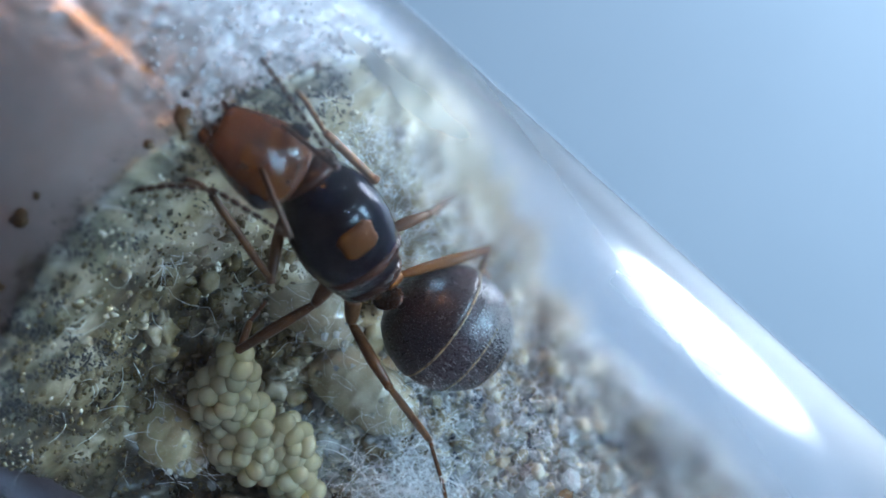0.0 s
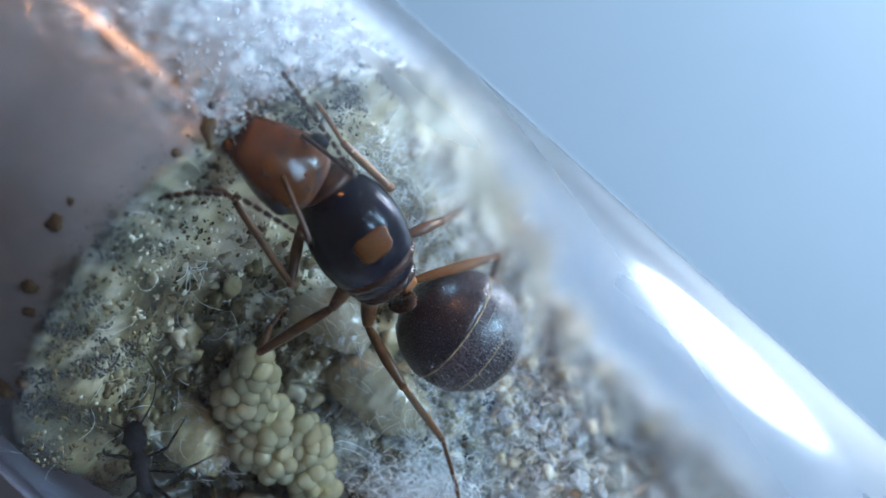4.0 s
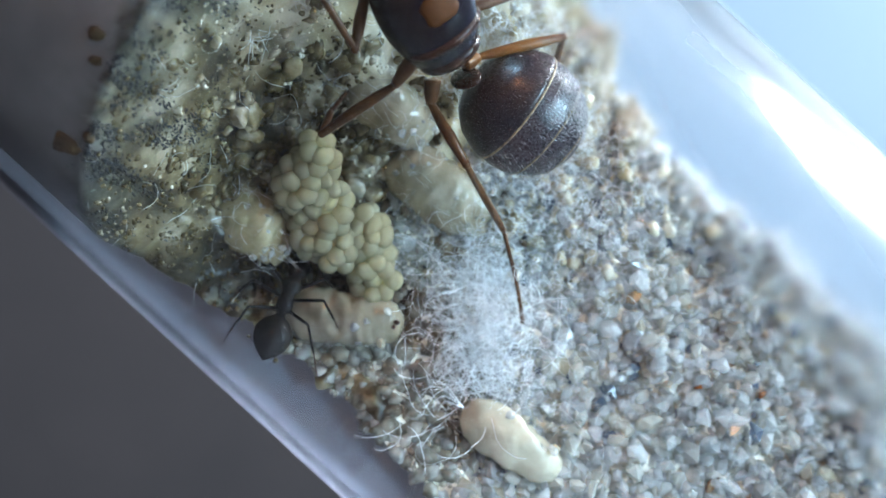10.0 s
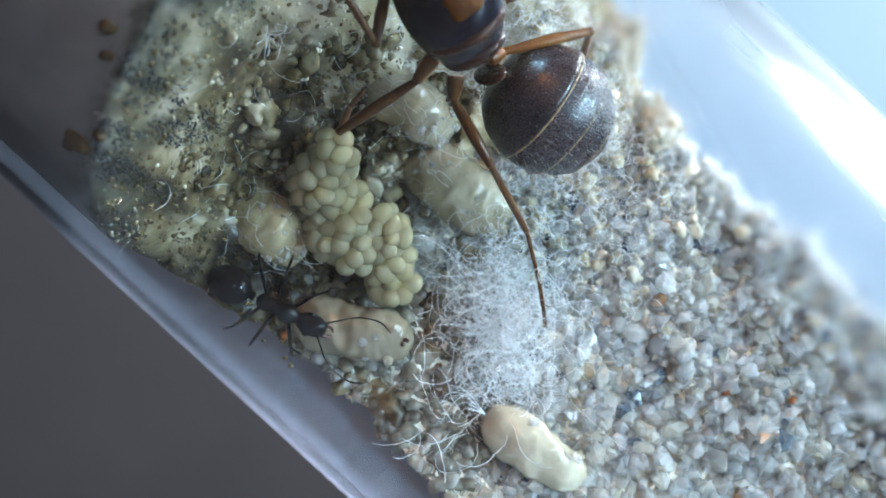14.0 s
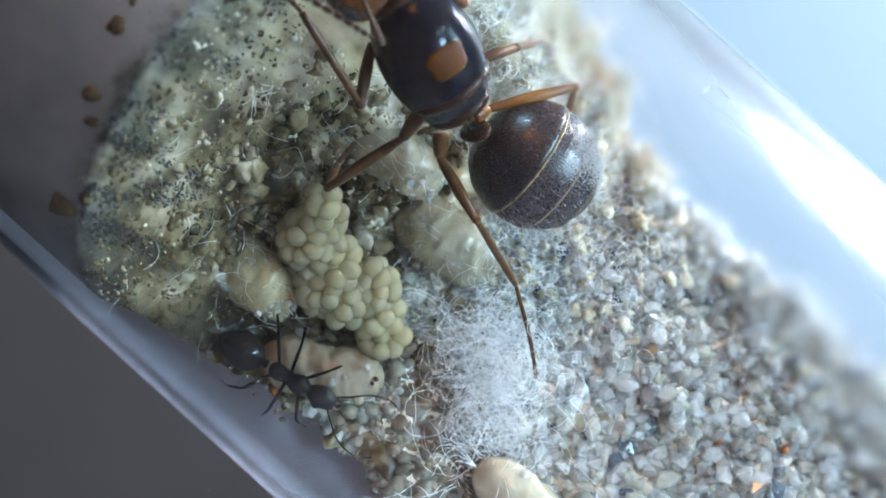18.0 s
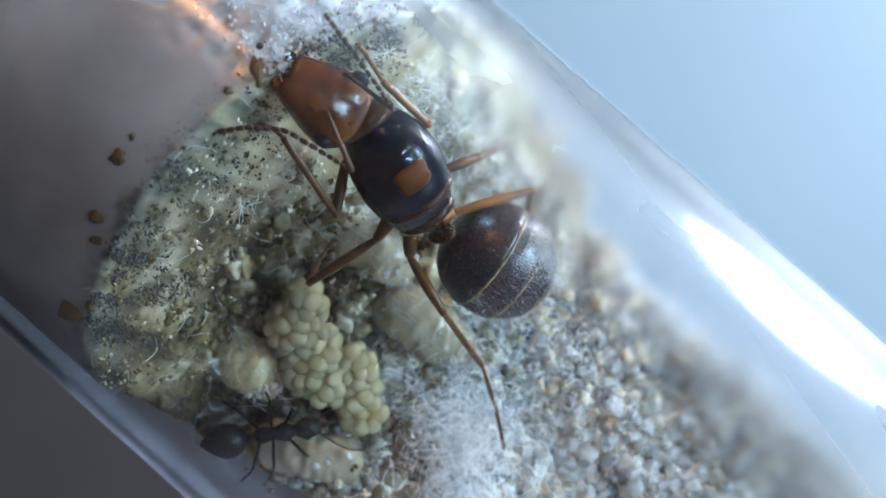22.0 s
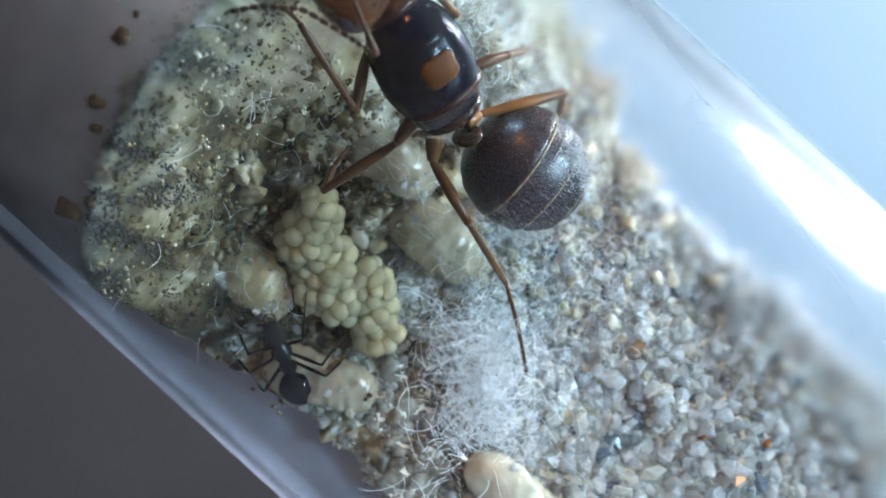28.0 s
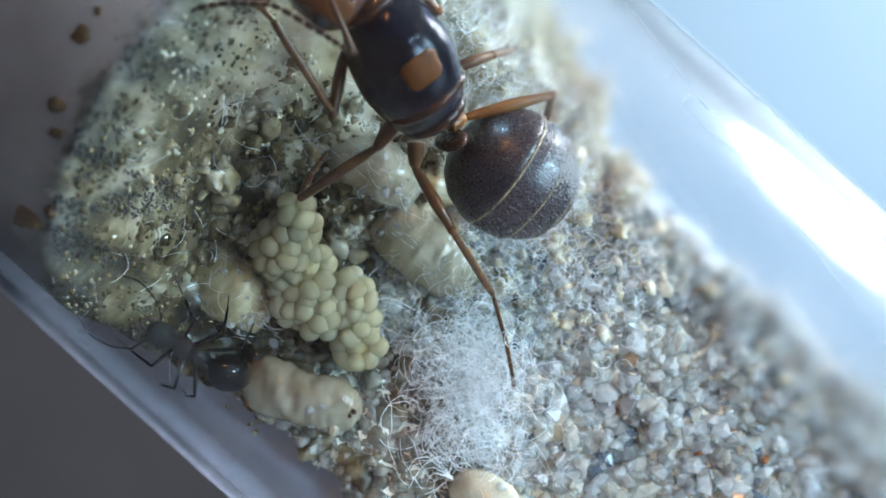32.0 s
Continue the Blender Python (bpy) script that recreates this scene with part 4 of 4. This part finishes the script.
def build_larva(name, tail, head, width, mat, label, rings=11, mouth=True):
    """A plump grub: ringed body, small mouthparts at its head end."""
    tail, head = Vector(tail), Vector(head)
    grub = base(name, tail.lerp(head, 0.5) - Vector((0, 0, width * 0.8)), label, "larva", "brood")
    f, side, top = axes(head - tail)
    rs = []
    n = rings * 4
    for i in range(n + 1):
        t = i / n
        x = 2 * t - 1
        w = width * max(0.0, 1 - abs(x) ** 3.6) ** 0.5 * (1 - 0.12 * x)
        w *= 1 + 0.012 * math.cos(2 * math.pi * t * rings) + 0.1 * noise.noise(Vector((t * 3, tail.x, tail.y)))
        rs.append((tail.lerp(head, t) + top * 0.12 * width * math.cos(3 * x), side * max(w, 0.01), top * max(w, 0.01) * 0.85))
    verts, faces = loft(rs, 26)
    mid = tail.lerp(head, 0.5)
    verts = [v + (v - mid).normalized() * 0.14 * width * noise.fractal(v * 2.2, 0.8, 2.0, 4) for v in verts]
    solid("grub_body", verts, faces, mat, grub)
    if mouth:
        p = head - f * 0.16 + top * width * 0.42
        solid("mouthparts", *join([ellipsoid(p + side * 0.05, 0.09, 0.07, 0.06, None, False), ellipsoid(p - side * 0.09 - f * 0.08, 0.06, 0.06, 0.05, None, False)]), m_mouth, grub, "brown mouthparts")
    return grub


eggs = build_eggs()
larva = build_larva("larva", (-7.0, -8.24, -0.1), (-3.65, -7.6, 0.15), 0.76, m_larva, "plump beige larva with brown mouth lying on the sand")
for gx, gy, gz, gs in ((-4.6, -7.75, 0.62, 0.2), (-4.9, -8.0, 0.6, 0.25), (-4.1, -8.25, 0.4, 0.17), (-4.15, -7.35, 0.6, 0.15), (-5.2, -8.35, 0.45, 0.16), (-4.7, -8.4, 0.35, 0.15)):
    solid("clinging_grain", moved(pebble(gs), Vector((gx, gy, gz))), ICO_F, m_grain, larva, smooth=False)
pupa = build_larva("pupa", (-1.45, -9.85, -0.25), (1.25, -11.75, -0.5), 0.72, m_pupa, "cream-white pupa lying on the sand", 7, False)
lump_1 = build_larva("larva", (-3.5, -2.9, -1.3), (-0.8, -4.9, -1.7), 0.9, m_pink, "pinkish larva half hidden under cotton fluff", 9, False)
lump_2 = build_larva("larva", (-7.95, -4.1, 1.0), (-6.1, -5.6, 0.35), 0.85, m_beige, "beige larva with dark spots beside the eggs", 9, False)
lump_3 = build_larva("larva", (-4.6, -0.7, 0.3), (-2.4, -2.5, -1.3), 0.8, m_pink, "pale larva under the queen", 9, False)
for x, y, z in ((-7.42, -4.63, 1.42), (-6.89, -4.95, 1.2)):
    solid("dark_spot", *ellipsoid((x, y, z), 0.22, 0.16, 0.1), m_spot, lump_2, "grey-brown spot under the skin")


# ---- loose stuff ----
def scatter_sand():
    r = random.Random(3)
    pieces, near, shaded_grains = [], [], []
    for _ in range(17000):
        a, s = r.uniform(-2.6, 17), r.uniform(-7.0, 6.0)
        if a < 0.6 and s < -2 and r.random() < 0.5:
            continue
        z = sand_height(a, s)
        if z < inner(s, -1) - 0.05 or abs(s) > 6.9:
            continue
        size = r.choice((0.06, 0.07, 0.08, 0.1, 0.12, 0.14, 0.17, 0.2, 0.25, 0.31)) * r.uniform(0.85, 1.2) * (1 + 0.03 * max(0.0, min(10.0, a - 3)))
        c = plan(a, s, z + r.uniform(-0.12, 0.14))
        if 3.0 < a < 10.0 and -3.0 < s < 2.0 and len(near) < 300 and r.random() < 0.45 and size > 0.16:
            near.append((c, size))
        else:
            # picks grains by the wall whose colour carries the shade, not wetness
            wet = s < -3.4 + 1.2 * noise.noise(Vector((a * 0.5, s * 0.5, 21))) and a < 6.5
            (shaded_grains if wet else pieces).append((moved(pebble(size, 1.0, 6, r, False), c), CHIP_F))
    stuff = solid("sand_grains", *join(pieces), m_sand, smooth=False)
    tagged(stuff, "loose pale quartz sand grains, grey white and ochre", "sand", kind="stuff")
    tagged(solid("damp_sand_grains", *join(shaded_grains), m_shaded_sand), "beige translucent sand grains, coloured darker for the shade along the tube wall", "sand", kind="stuff")
    shapes = []
    for k in range(14):
        me = bpy.data.meshes.new("sand_grain")
        me.from_pydata([tuple(v * MM) for v in pebble(1.0, 0.5, 7, r)], [], ICO_F)
        me.materials.append(m_grain)
        shapes.append(me)
    for k, (c, size) in enumerate(near):
        g = new("sand_grain", shapes[k % 14])
        g.parent = sand_bed
        g.matrix_basis = Matrix.LocRotScale(c * MM, Euler((r.uniform(0, 6), r.uniform(0, 6), r.uniform(0, 6))), (size,) * 3)


def scatter_clumps():
    r = random.Random(5)
    pieces, pale = [], []
    for _ in range(1000):
        s = r.uniform(-6.8, 6.8)
        u = r.uniform(0.15, 5.2)
        a = face_at(s) + u
        z = surface(a, s)
        if z > inner(s, 1) - 0.2:
            continue
        size = r.choice((0.07, 0.1, 0.14, 0.2, 0.28)) * r.uniform(0.8, 1.3) * min(1.0, 0.4 + 0.4 * u)
        white = s + 1.6 * noise.noise(Vector((a * 0.9, s * 0.9, 2))) > 2.4 - 3.2 * max(0.0, 1 - u / 2.6) and u > 0.5
        if s < -4.6 and size > 0.12:
            continue
        if white and r.random() < 0.85:
            continue
        (pale if white else pieces).append((moved(pebble(size, 1.4, 3, r), plan(a, s, z + r.uniform(-0.08, 0.06))), ICO_F))
    for _ in range(2600):
        s = r.uniform(-6.6, 1.5)
        u = r.uniform(0.1, 5.0)
        a = face_at(s) + u
        z = surface(a, s)
        if z > inner(s, 1) - 0.1 or z < inner(s, -1):
            continue
        grit = moved(pebble(r.choice((0.025, 0.035, 0.05, 0.07, 0.1)), 1.2, 4, r, False), plan(a, s, z + r.uniform(-0.05, 0.03)))
        bright = noise.noise(Vector((a * 0.8, s * 0.8, 17))) + r.gauss(0, 0.2) > 0.7 - 0.26 * max(0.0, s + 2.5)
        (pale if bright else pieces).append((grit, CHIP_F))
    for _ in range(900):
        a, s = r.uniform(1.0, 8.0), r.gauss(2.0, 1.6)
        if s < -0.8 or s > 5.2 or r.random() < ((a - 1) / 7) ** 0.8:
            continue
        pale.append((moved(pebble(r.choice((0.09, 0.13, 0.18, 0.24)) * r.uniform(0.8, 1.2), 1.3, 3, r), plan(a, s, surface(a, s) + r.uniform(0.0, 0.15))), ICO_F))
    tagged(solid("cotton_clumps", *join(pieces), m_clump), "grey and ochre debris stuck to the cotton face", "debris", kind="stuff")
    tagged(solid("white_clumps", *join(pale), m_white), "white cotton flakes stuck to the cotton face", "debris", kind="stuff")


def fibre(p, heading, length, curl, r, radius=0.012, n=9):
    pts = [Vector(p)]
    d = Vector(heading).normalized()
    spin = Vector((r.gauss(0, 0.35), r.gauss(0, 0.35), r.choice((-1, 1)))).normalized()
    for _ in range(n):
        d = Matrix.Rotation(curl / n * r.uniform(0.3, 1.7) + r.gauss(0, 0.2), 3, spin) @ d
        d = (d + Vector((0, 0, r.gauss(0, 0.12)))).normalized()
        pts.append(pts[-1] + d * length / n)
    return limb(pts, [radius] * len(pts), 4, 1)


def cotton_fluff():
    r = random.Random(9)
    pieces = []
    for _ in range(820):
        along, across = r.gauss(0, 1.1), r.gauss(0, 0.55)
        a, s = 4.35 + 0.67 * along + 0.74 * across, -2.35 - 0.74 * along + 0.67 * across
        z = surface(a, s) + abs(r.gauss(0.25, 0.25)) + 0.1
        d = (r.gauss(0, 1), r.gauss(0, 1), r.gauss(0, 0.35))
        pieces.append(fibre(plan(a, s, z), d, r.uniform(1.2, 4.2), r.uniform(2.0, 9.0), r, r.choice((0.0035, 0.0045, 0.006, 0.008)), 30))
    ob = solid("cotton_fluff", *join(pieces), m_fibre)
    tagged(ob, "white curly cotton fibres lying loose on the sand", "cotton")
    pieces = []
    for _ in range(170):
        s = r.uniform(-6.4, 5.8)
        a = face_at(s) + r.uniform(-0.1, 3.4)
        z = min(surface(a, s) + r.uniform(0.0, 0.3), inner(s, 1) - 0.1)
        pieces.append(fibre(plan(a, s, z), (r.gauss(0, 1), r.gauss(0, 1), r.gauss(0, 0.4)), r.uniform(0.3, 1.1), 1.5, r, 0.0045))
    for _ in range(10):
        c = Vector((-6.24 + r.gauss(0, 0.15), -0.29 + r.gauss(0, 0.12), 4.9 + r.gauss(0, 0.1)))
        pieces.append(fibre(c, (0.8 + r.gauss(0, 0.5), -0.6 + r.gauss(0, 0.6), r.gauss(0, 0.3)), r.uniform(0.3, 0.7), 0.8, r, 0.007))
    for a, s in ((5.0, -5.2), (5.3, -5.0), (4.6, -5.6), (3.5, -4.6)):
        for _ in range(3):
            pieces.append(fibre(plan(a + r.gauss(0, 0.2), s, surface(a, s) + 0.5), (r.gauss(0, 1), r.gauss(0, 1), 0.1), 1.5, 1.2, r, 0.009))
    haze = []
    for _ in range(2600):
        s = r.uniform(1.8, 5.6)
        a = r.uniform(-3.5, 5.5)
        if a > 2 and r.random() < (a - 2) / 4:
            continue
        z = surface(a, s)
        if z < inner(s, -1) or z > inner(s, 1) - 0.3:
            continue
        haze.append(fibre(plan(a, s, z + abs(r.gauss(0.05, 0.2))), (r.gauss(0, 1), r.gauss(0, 1), r.gauss(0, 0.3)), r.uniform(0.3, 1.2), 5.0, r, r.choice((0.005, 0.007, 0.009))))
    for _ in range(2600):
        a, s = r.uniform(1.2, 7.5), r.gauss(1.6, 1.5)
        if s < -1.5 or s > 5.2 or r.random() < (a - 1.2) / 7:
            continue
        haze.append(fibre(plan(a, s, surface(a, s) + abs(r.gauss(0.15, 0.15))), (r.gauss(0, 1), r.gauss(0, 1), r.gauss(0, 0.3)), r.uniform(0.3, 1.3), 5.0, r, r.choice((0.005, 0.006, 0.008))))
    tagged(solid("cotton_wisps", *join(haze), m_fibre), "thin white cotton wisps over the sand beside the queen", "cotton", kind="stuff")
    ob = solid("mould_threads", *join(pieces), m_fibre)
    tagged(ob, "fine white mould threads on the cotton face", "mould", kind="stuff")


def mould_specks():
    r = random.Random(13)
    pieces = []
    for k in range(9500):
        if k % 5 < 2:
            s, u = r.gauss(-3.3, 1.0), abs(r.gauss(0.3, 0.65)) - 0.1
        elif k % 5 == 2:
            s, u = r.uniform(-5.5, 1.5), r.gauss(0.3, 0.35)
        elif k % 5 == 3:
            s, u = r.uniform(-6.2, 6.2), r.gauss(0.08, 0.2)
        else:
            s, u = r.gauss(4.4, 1.2), r.gauss(0.25, 0.4)
        if abs(s) > 6.8:
            continue
        a = face_at(s) + u
        dense = noise.noise(Vector((a * 1.6, s * 1.6, 8))) + 0.5 * noise.noise(Vector((a * 4.5, s * 4.5, 3)))
        if dense < r.uniform(-0.25, 0.4):
            continue
        z = min(surface(a, s) + r.uniform(0.02, 0.2), inner(s, 1) - 0.04)
        size = r.choice((0.011, 0.015, 0.02, 0.026)) * r.uniform(0.9, 1.15)
        m = Euler((0, r.gauss(0, 0.4), 2.4 + r.gauss(0, 0.5))).to_matrix()
        long = size * r.uniform(1.0, 3.8)
        pieces.append(([m @ Vector((v.x * long, v.y * size, v.z * size)) + plan(a, s, z) for v in SPECK_V], SPECK_F))
    tagged(solid("mould_specks", *join(pieces), m_spore), "tiny black mould specks on the cotton face", "mould", kind="stuff")


def glass_marks():
    r = random.Random(17)
    for a, s, w, l in ((-5.3, -4.5, 0.28, 0.24), (-5.0, -4.1, 0.1, 0.14), (-6.35, -0.9, 0.19, 0.15), (-6.4, -0.4, 0.08, 0.07), (-5.95, -2.25, 0.16, 0.14), (-5.65, -2.7, 0.13, 0.1), (-5.35, 2.45, 0.16, 0.22), (-5.5, 1.7, 0.1, 0.08), (-4.4, 5.0, 0.07, 0.1)):
        z = inner(s, 1) - 0.1
        v = [plan(a, s, z) + Vector((p.x * w * 1.4, p.y * l * 1.4, p.z * 0.12)) * (1 + 0.35 * noise.fractal(p * 1.3 + Vector((a, s, 0)), 0.7, 2.0, 3)) for p in BALL_V]
        tagged(solid("ochre_crumb", v, BALL_F, m_ochre, at=plan(a, s, z)), "ochre brown crumb stuck under the glass", "crumb", "crumbs on the glass")
    for a, s, up, d, mat, label in (
        (-5.6, 2.9, 9.2, 0.09, m_spore, "black crumb stuck under the glass"), (-0.53, 0.73, None, 0.15, m_spore, "black crumb between the larvae"), (2.1, 4.4, None, 0.16, m_spot, "dark crumb on the pale cotton"),
        (3.62, 0.35, None, 0.12, m_spore, "black crumb beside the hind foot"), (3.75, 0.15, None, 0.14, m_ochre, "ochre crumb beside the hind foot"), (3.4, 0.3, None, 0.1, m_ochre, "ochre crumb beside the hind foot"),
        (11.8, 4.6, None, 0.36, m_blue_grain, "dark blue grain in the pale sand"), (10.2, 0.55, None, 0.15, m_rust_grain, "rust-orange grain in the pale sand"), (11.7, 1.6, None, 0.2, m_rust_grain, "reddish brown grain in the pale sand"), (0.2, -6.3, None, 0.16, m_rust_grain, "reddish grain by the tube wall")):
        z = surface(a, s) + 0.12 if up is None else up
        tagged(solid("crumb", pebble(d, 1.0, 5, r) if up is None else [v * d for v in ICO_V], ICO_F, mat), label, "crumb", "loose crumbs").location = plan(a, s, z) * MM
    pieces = []
    for _ in range(700):
        s = r.uniform(2.5, 6.6)
        a = face_at(s) - abs(r.gauss(0, 1.2)) - 0.1
        z = inner(s, 1) - 0.02
        d = r.choice((0.015, 0.02, 0.03, 0.04, 0.055))
        pieces.append(ellipsoid(plan(a, s, z), d, d, d * 0.6, None, False))
    tagged(solid("water_droplets", *join(pieces), m_drop), "fine glittering water droplets under the glass", "water drops", kind="stuff")
    pieces = []
    for _ in range(90):
        s = r.gauss(5.6, 0.9)
        if abs(s) > 7.4:
            continue
        a = r.uniform(-4, 9)
        z = AXIS_Z + math.sqrt(max(0.01, R_OUT ** 2 - (s - OFF) ** 2)) + 0.006
        d = r.uniform(0.008, 0.022)
        pieces.append(ellipsoid(plan(a, s, z), d, d, d, None, False))
    tagged(solid("dust_specks", *join(pieces), m_fibre), "fine white dust on the glass", "dust", kind="stuff")
    p = plan(0.6, 5.6, AXIS_Z + math.sqrt(R_OUT ** 2 - 5.6 ** 2) + 0.01)
    tagged(solid("lint", *join([limb([p, p + Vector((-0.05, -0.1, 0.01)), p + Vector((-0.08, -0.18, 0))], [0.012] * 3, 6), limb([p + Vector((0, 0, 0.01)), p + Vector((0.15, -0.06, 0)), p + Vector((0.28, -0.12, 0))], [0.012] * 3, 6)]), m_fibre, at=p), "short white lint thread on the glass", "lint")


def dress_larva(grub, tail, head, width, seed):
    r = random.Random(seed)
    tail, head = Vector(tail), Vector(head)
    f, side, top = axes(head - tail)
    for _ in range(46):
        t, ang = r.uniform(0.04, 0.96), r.uniform(0.3, 2.8)
        w = width * max(0.0, 1 - abs(2 * t - 1) ** 2.6) ** 0.5
        c = tail.lerp(head, t) + side * w * math.cos(ang) + top * w * 0.85 * math.sin(ang)
        solid("clinging_grain", moved(pebble(r.choice((0.04, 0.06, 0.08, 0.1, 0.16)), 1.0, 6, r, False), c), CHIP_F, m_grain, grub, smooth=False)
    pieces = []
    for _ in range(60):
        t, ang = r.uniform(0.05, 0.95), r.uniform(0.4, 2.7)
        w = width * max(0.0, 1 - abs(2 * t - 1) ** 2.6) ** 0.5 + 0.06
        c = tail.lerp(head, t) + side * w * math.cos(ang) + top * w * 0.85 * math.sin(ang)
        pieces.append(fibre(c, f * r.gauss(0, 1) + side * r.gauss(0, 1), r.uniform(0.4, 1.5), 1.8, r, r.choice((0.0022, 0.003, 0.004)), 14))
    solid("clinging_fibre", *join(pieces), m_fibre, grub)


for k in range(7):
    q = rng.uniform(0.1, 0.95)
    c = Vector((-1.45, -9.85, -0.25)).lerp(Vector((1.25, -11.75, -0.5)), q) + Vector((0.58, 0.4, 0.28)) * rng.uniform(0.5, 1.0) * rng.choice((-0.9, 1))
    c.z = max(c.z, -0.2) + 0.1
    solid("clinging_grain", moved(pebble(rng.uniform(0.08, 0.2)), c), ICO_F, m_grain, pupa, smooth=False)
solid("stiff_hair", *join([limb([Vector((-1.4, -9.8, 0.1)), Vector((-1.9, -9.6 + 0.15 * k, 0.3)), Vector((-2.1 - 0.1 * k, -9.9 + 0.3 * k, 0.2))], [0.012, 0.01, 0.006], 5) for k in range(4)]), m_fibre, pupa)
dress_larva(lump_1, (-3.5, -2.9, -1.3), (-0.8, -4.9, -1.7), 0.9, 31)
dress_larva(lump_3, (-4.6, -0.7, 0.3), (-2.4, -2.5, -1.3), 0.8, 32)
dress_larva(lump_2, (-7.95, -4.1, 1.0), (-6.1, -5.6, 0.35), 0.85, 33)
scatter_sand()
scatter_clumps()
cotton_fluff()
mould_specks()
glass_marks()


# ---- what moves ----
WORKER = [
    (0.0, -7.20, -8.88, 1.41, 0.0, 96.0),
    (1.0, -7.35, -8.28, 1.41, -39.4, 96.0),
    (1.5, -7.44, -7.25, 1.59, -29.9, 92.6),
    (2.0, -7.46, -6.78, 1.69, -25.4, 91.5),
    (3.0, -7.88, -5.92, 2.47, -23.8, 108.8),
    (3.5, -7.86, -5.77, 2.50, -11.0, 98.7),
    (5.5, -7.92, -5.45, 2.77, -22.9, 99.6),
    (6.0, -7.79, -5.32, 2.63, -24.9, 95.5),
    (6.5, -7.67, -5.93, 2.17, -38.5, 116.5),
    (7.0, -7.46, -6.53, 1.75, -42.3, 124.7),
    (7.5, -7.19, -6.81, 1.44, -42.3, 132.9),
    (8.0, -7.35, -6.64, 1.62, -42.3, 129.6),
    (8.5, -6.93, -6.82, 1.23, 42.3, 99.0),
    (9.0, -6.26, -7.15, 1.11, 42.3, 68.8),
    (9.5, -6.00, -7.07, 1.11, 42.3, 50.9),
    (10.0, -6.12, -6.90, 1.11, 42.3, 74.1),
    (10.5, -5.92, -6.92, 1.11, 42.3, 27.8),
    (11.0, -6.33, -7.21, 1.11, 42.3, 27.7),
    (11.5, -5.86, -7.06, 1.11, 36.0, 18.9),
    (12.0, -5.91, -6.83, 1.11, 25.9, 6.9),
    (12.5, -6.32, -6.59, 1.11, 13.4, -5.8),
    (13.0, -6.79, -6.71, 1.14, 21.9, -4.3),
    (13.5, -6.90, -6.50, 1.25, 12.5, -10.6),
    (14.0, -6.93, -6.84, 1.23, 0.0, -25.2),
    (14.5, -6.39, -6.99, 1.11, 0.0, -16.8),
    (16.5, -6.46, -6.94, 1.11, 0.0, -2.9),
    (17.0, -6.26, -7.01, 1.11, 10.2, -12.8),
    (17.5, -6.06, -6.96, 1.11, 0.0, -10.0),
    (18.0, -6.39, -7.22, 1.11, 6.0, -31.4),
    (18.5, -6.47, -7.46, 1.11, 11.5, -32.0),
    (19.0, -6.42, -7.05, 1.11, 19.0, -22.5),
    (20.5, -6.00, -6.63, 1.11, 9.9, 3.0),
    (21.0, -6.25, -6.77, 1.11, 13.3, -1.3),
    (21.5, -6.13, -6.54, 1.11, 0.0, 7.0),
    (22.0, -6.50, -6.80, 1.11, 18.6, 7.2),
    (22.5, -6.50, -6.52, 1.11, 27.6, 26.4),
    (23.0, -6.32, -7.02, 1.11, 39.1, 41.5),
    (23.5, -6.52, -6.94, 1.11, 42.3, 56.4),
    (24.5, -6.18, -6.99, 1.11, 42.3, 82.6),
    (25.0, -6.37, -6.85, 1.11, -42.3, 94.8),
    (25.5, -6.21, -6.80, 1.11, -39.3, 87.1),
    (26.0, -6.27, -6.76, 1.11, -18.6, 88.2),
    (26.5, -6.12, -7.03, 1.11, -33.2, 69.9),
    (28.5, -6.24, -6.95, 1.11, -42.3, 107.5),
    (29.0, -6.40, -6.83, 1.11, -35.7, 107.2),
    (29.5, -6.82, -6.58, 1.18, -27.0, 114.1),
    (30.0, -6.93, -6.47, 1.28, -32.9, 113.5),
    (30.5, -7.03, -6.27, 1.40, -28.0, 120.9),
    (31.0, -6.92, -6.46, 1.28, -31.3, 121.9),
    (31.5, -7.36, -6.29, 1.71, -21.5, 131.6),
    (32.0, -7.66, -6.32, 2.03, -42.3, 137.2),
]


def worker_pose(x, y, z, nod, yaw):
    return Matrix.Translation(Vector((x, y, z)) * MM) @ pose(0, 0, 0, 0, nod, yaw)


def motions():
    rows = [(t, worker_pose(x, y, z, nod, yaw)) for t, x, y, z, nod, yaw in WORKER]
    walk(worker, rows)
    for k, (leg, sgn, hip) in enumerate(worker_legs):
        steps = []
        for i in range(65):
            t = i * 0.5
            swing = 11 * math.sin(2.2 * t + (k % 2) * math.pi + sgn * 0.7) * (0.5 + 0.5 * math.sin(0.7 * t))
            steps.append((t, pose(*(hip * MM), 0, 0, swing * sgn)))
        walk(leg, steps)
    walk(larva, [(t, Matrix.Translation(LARVA_AT + Vector((x, y, z)) * MM) @ pose(0, 0, 0, 0, 0, yaw)) for t, x, y, z, yaw in (
        (0.0, 0.6, 0.6, 0, -16), (12.0, 0.6, 0.55, 0, -16), (14.0, 0.35, 0.3, 0, -20), (14.5, 0.25, 0.32, 0, -20), (17.0, -0.12, 0.4, 0, -20), (18.0, -0.2, 0.65, 0, -19), (22.0, -0.2, 0.4, 0, -24), (26.0, -0.2, 0.3, 0, -27), (32.0, -0.1, 0.28, 0, -26))])


LARVA_AT = larva.location.copy()
motions()
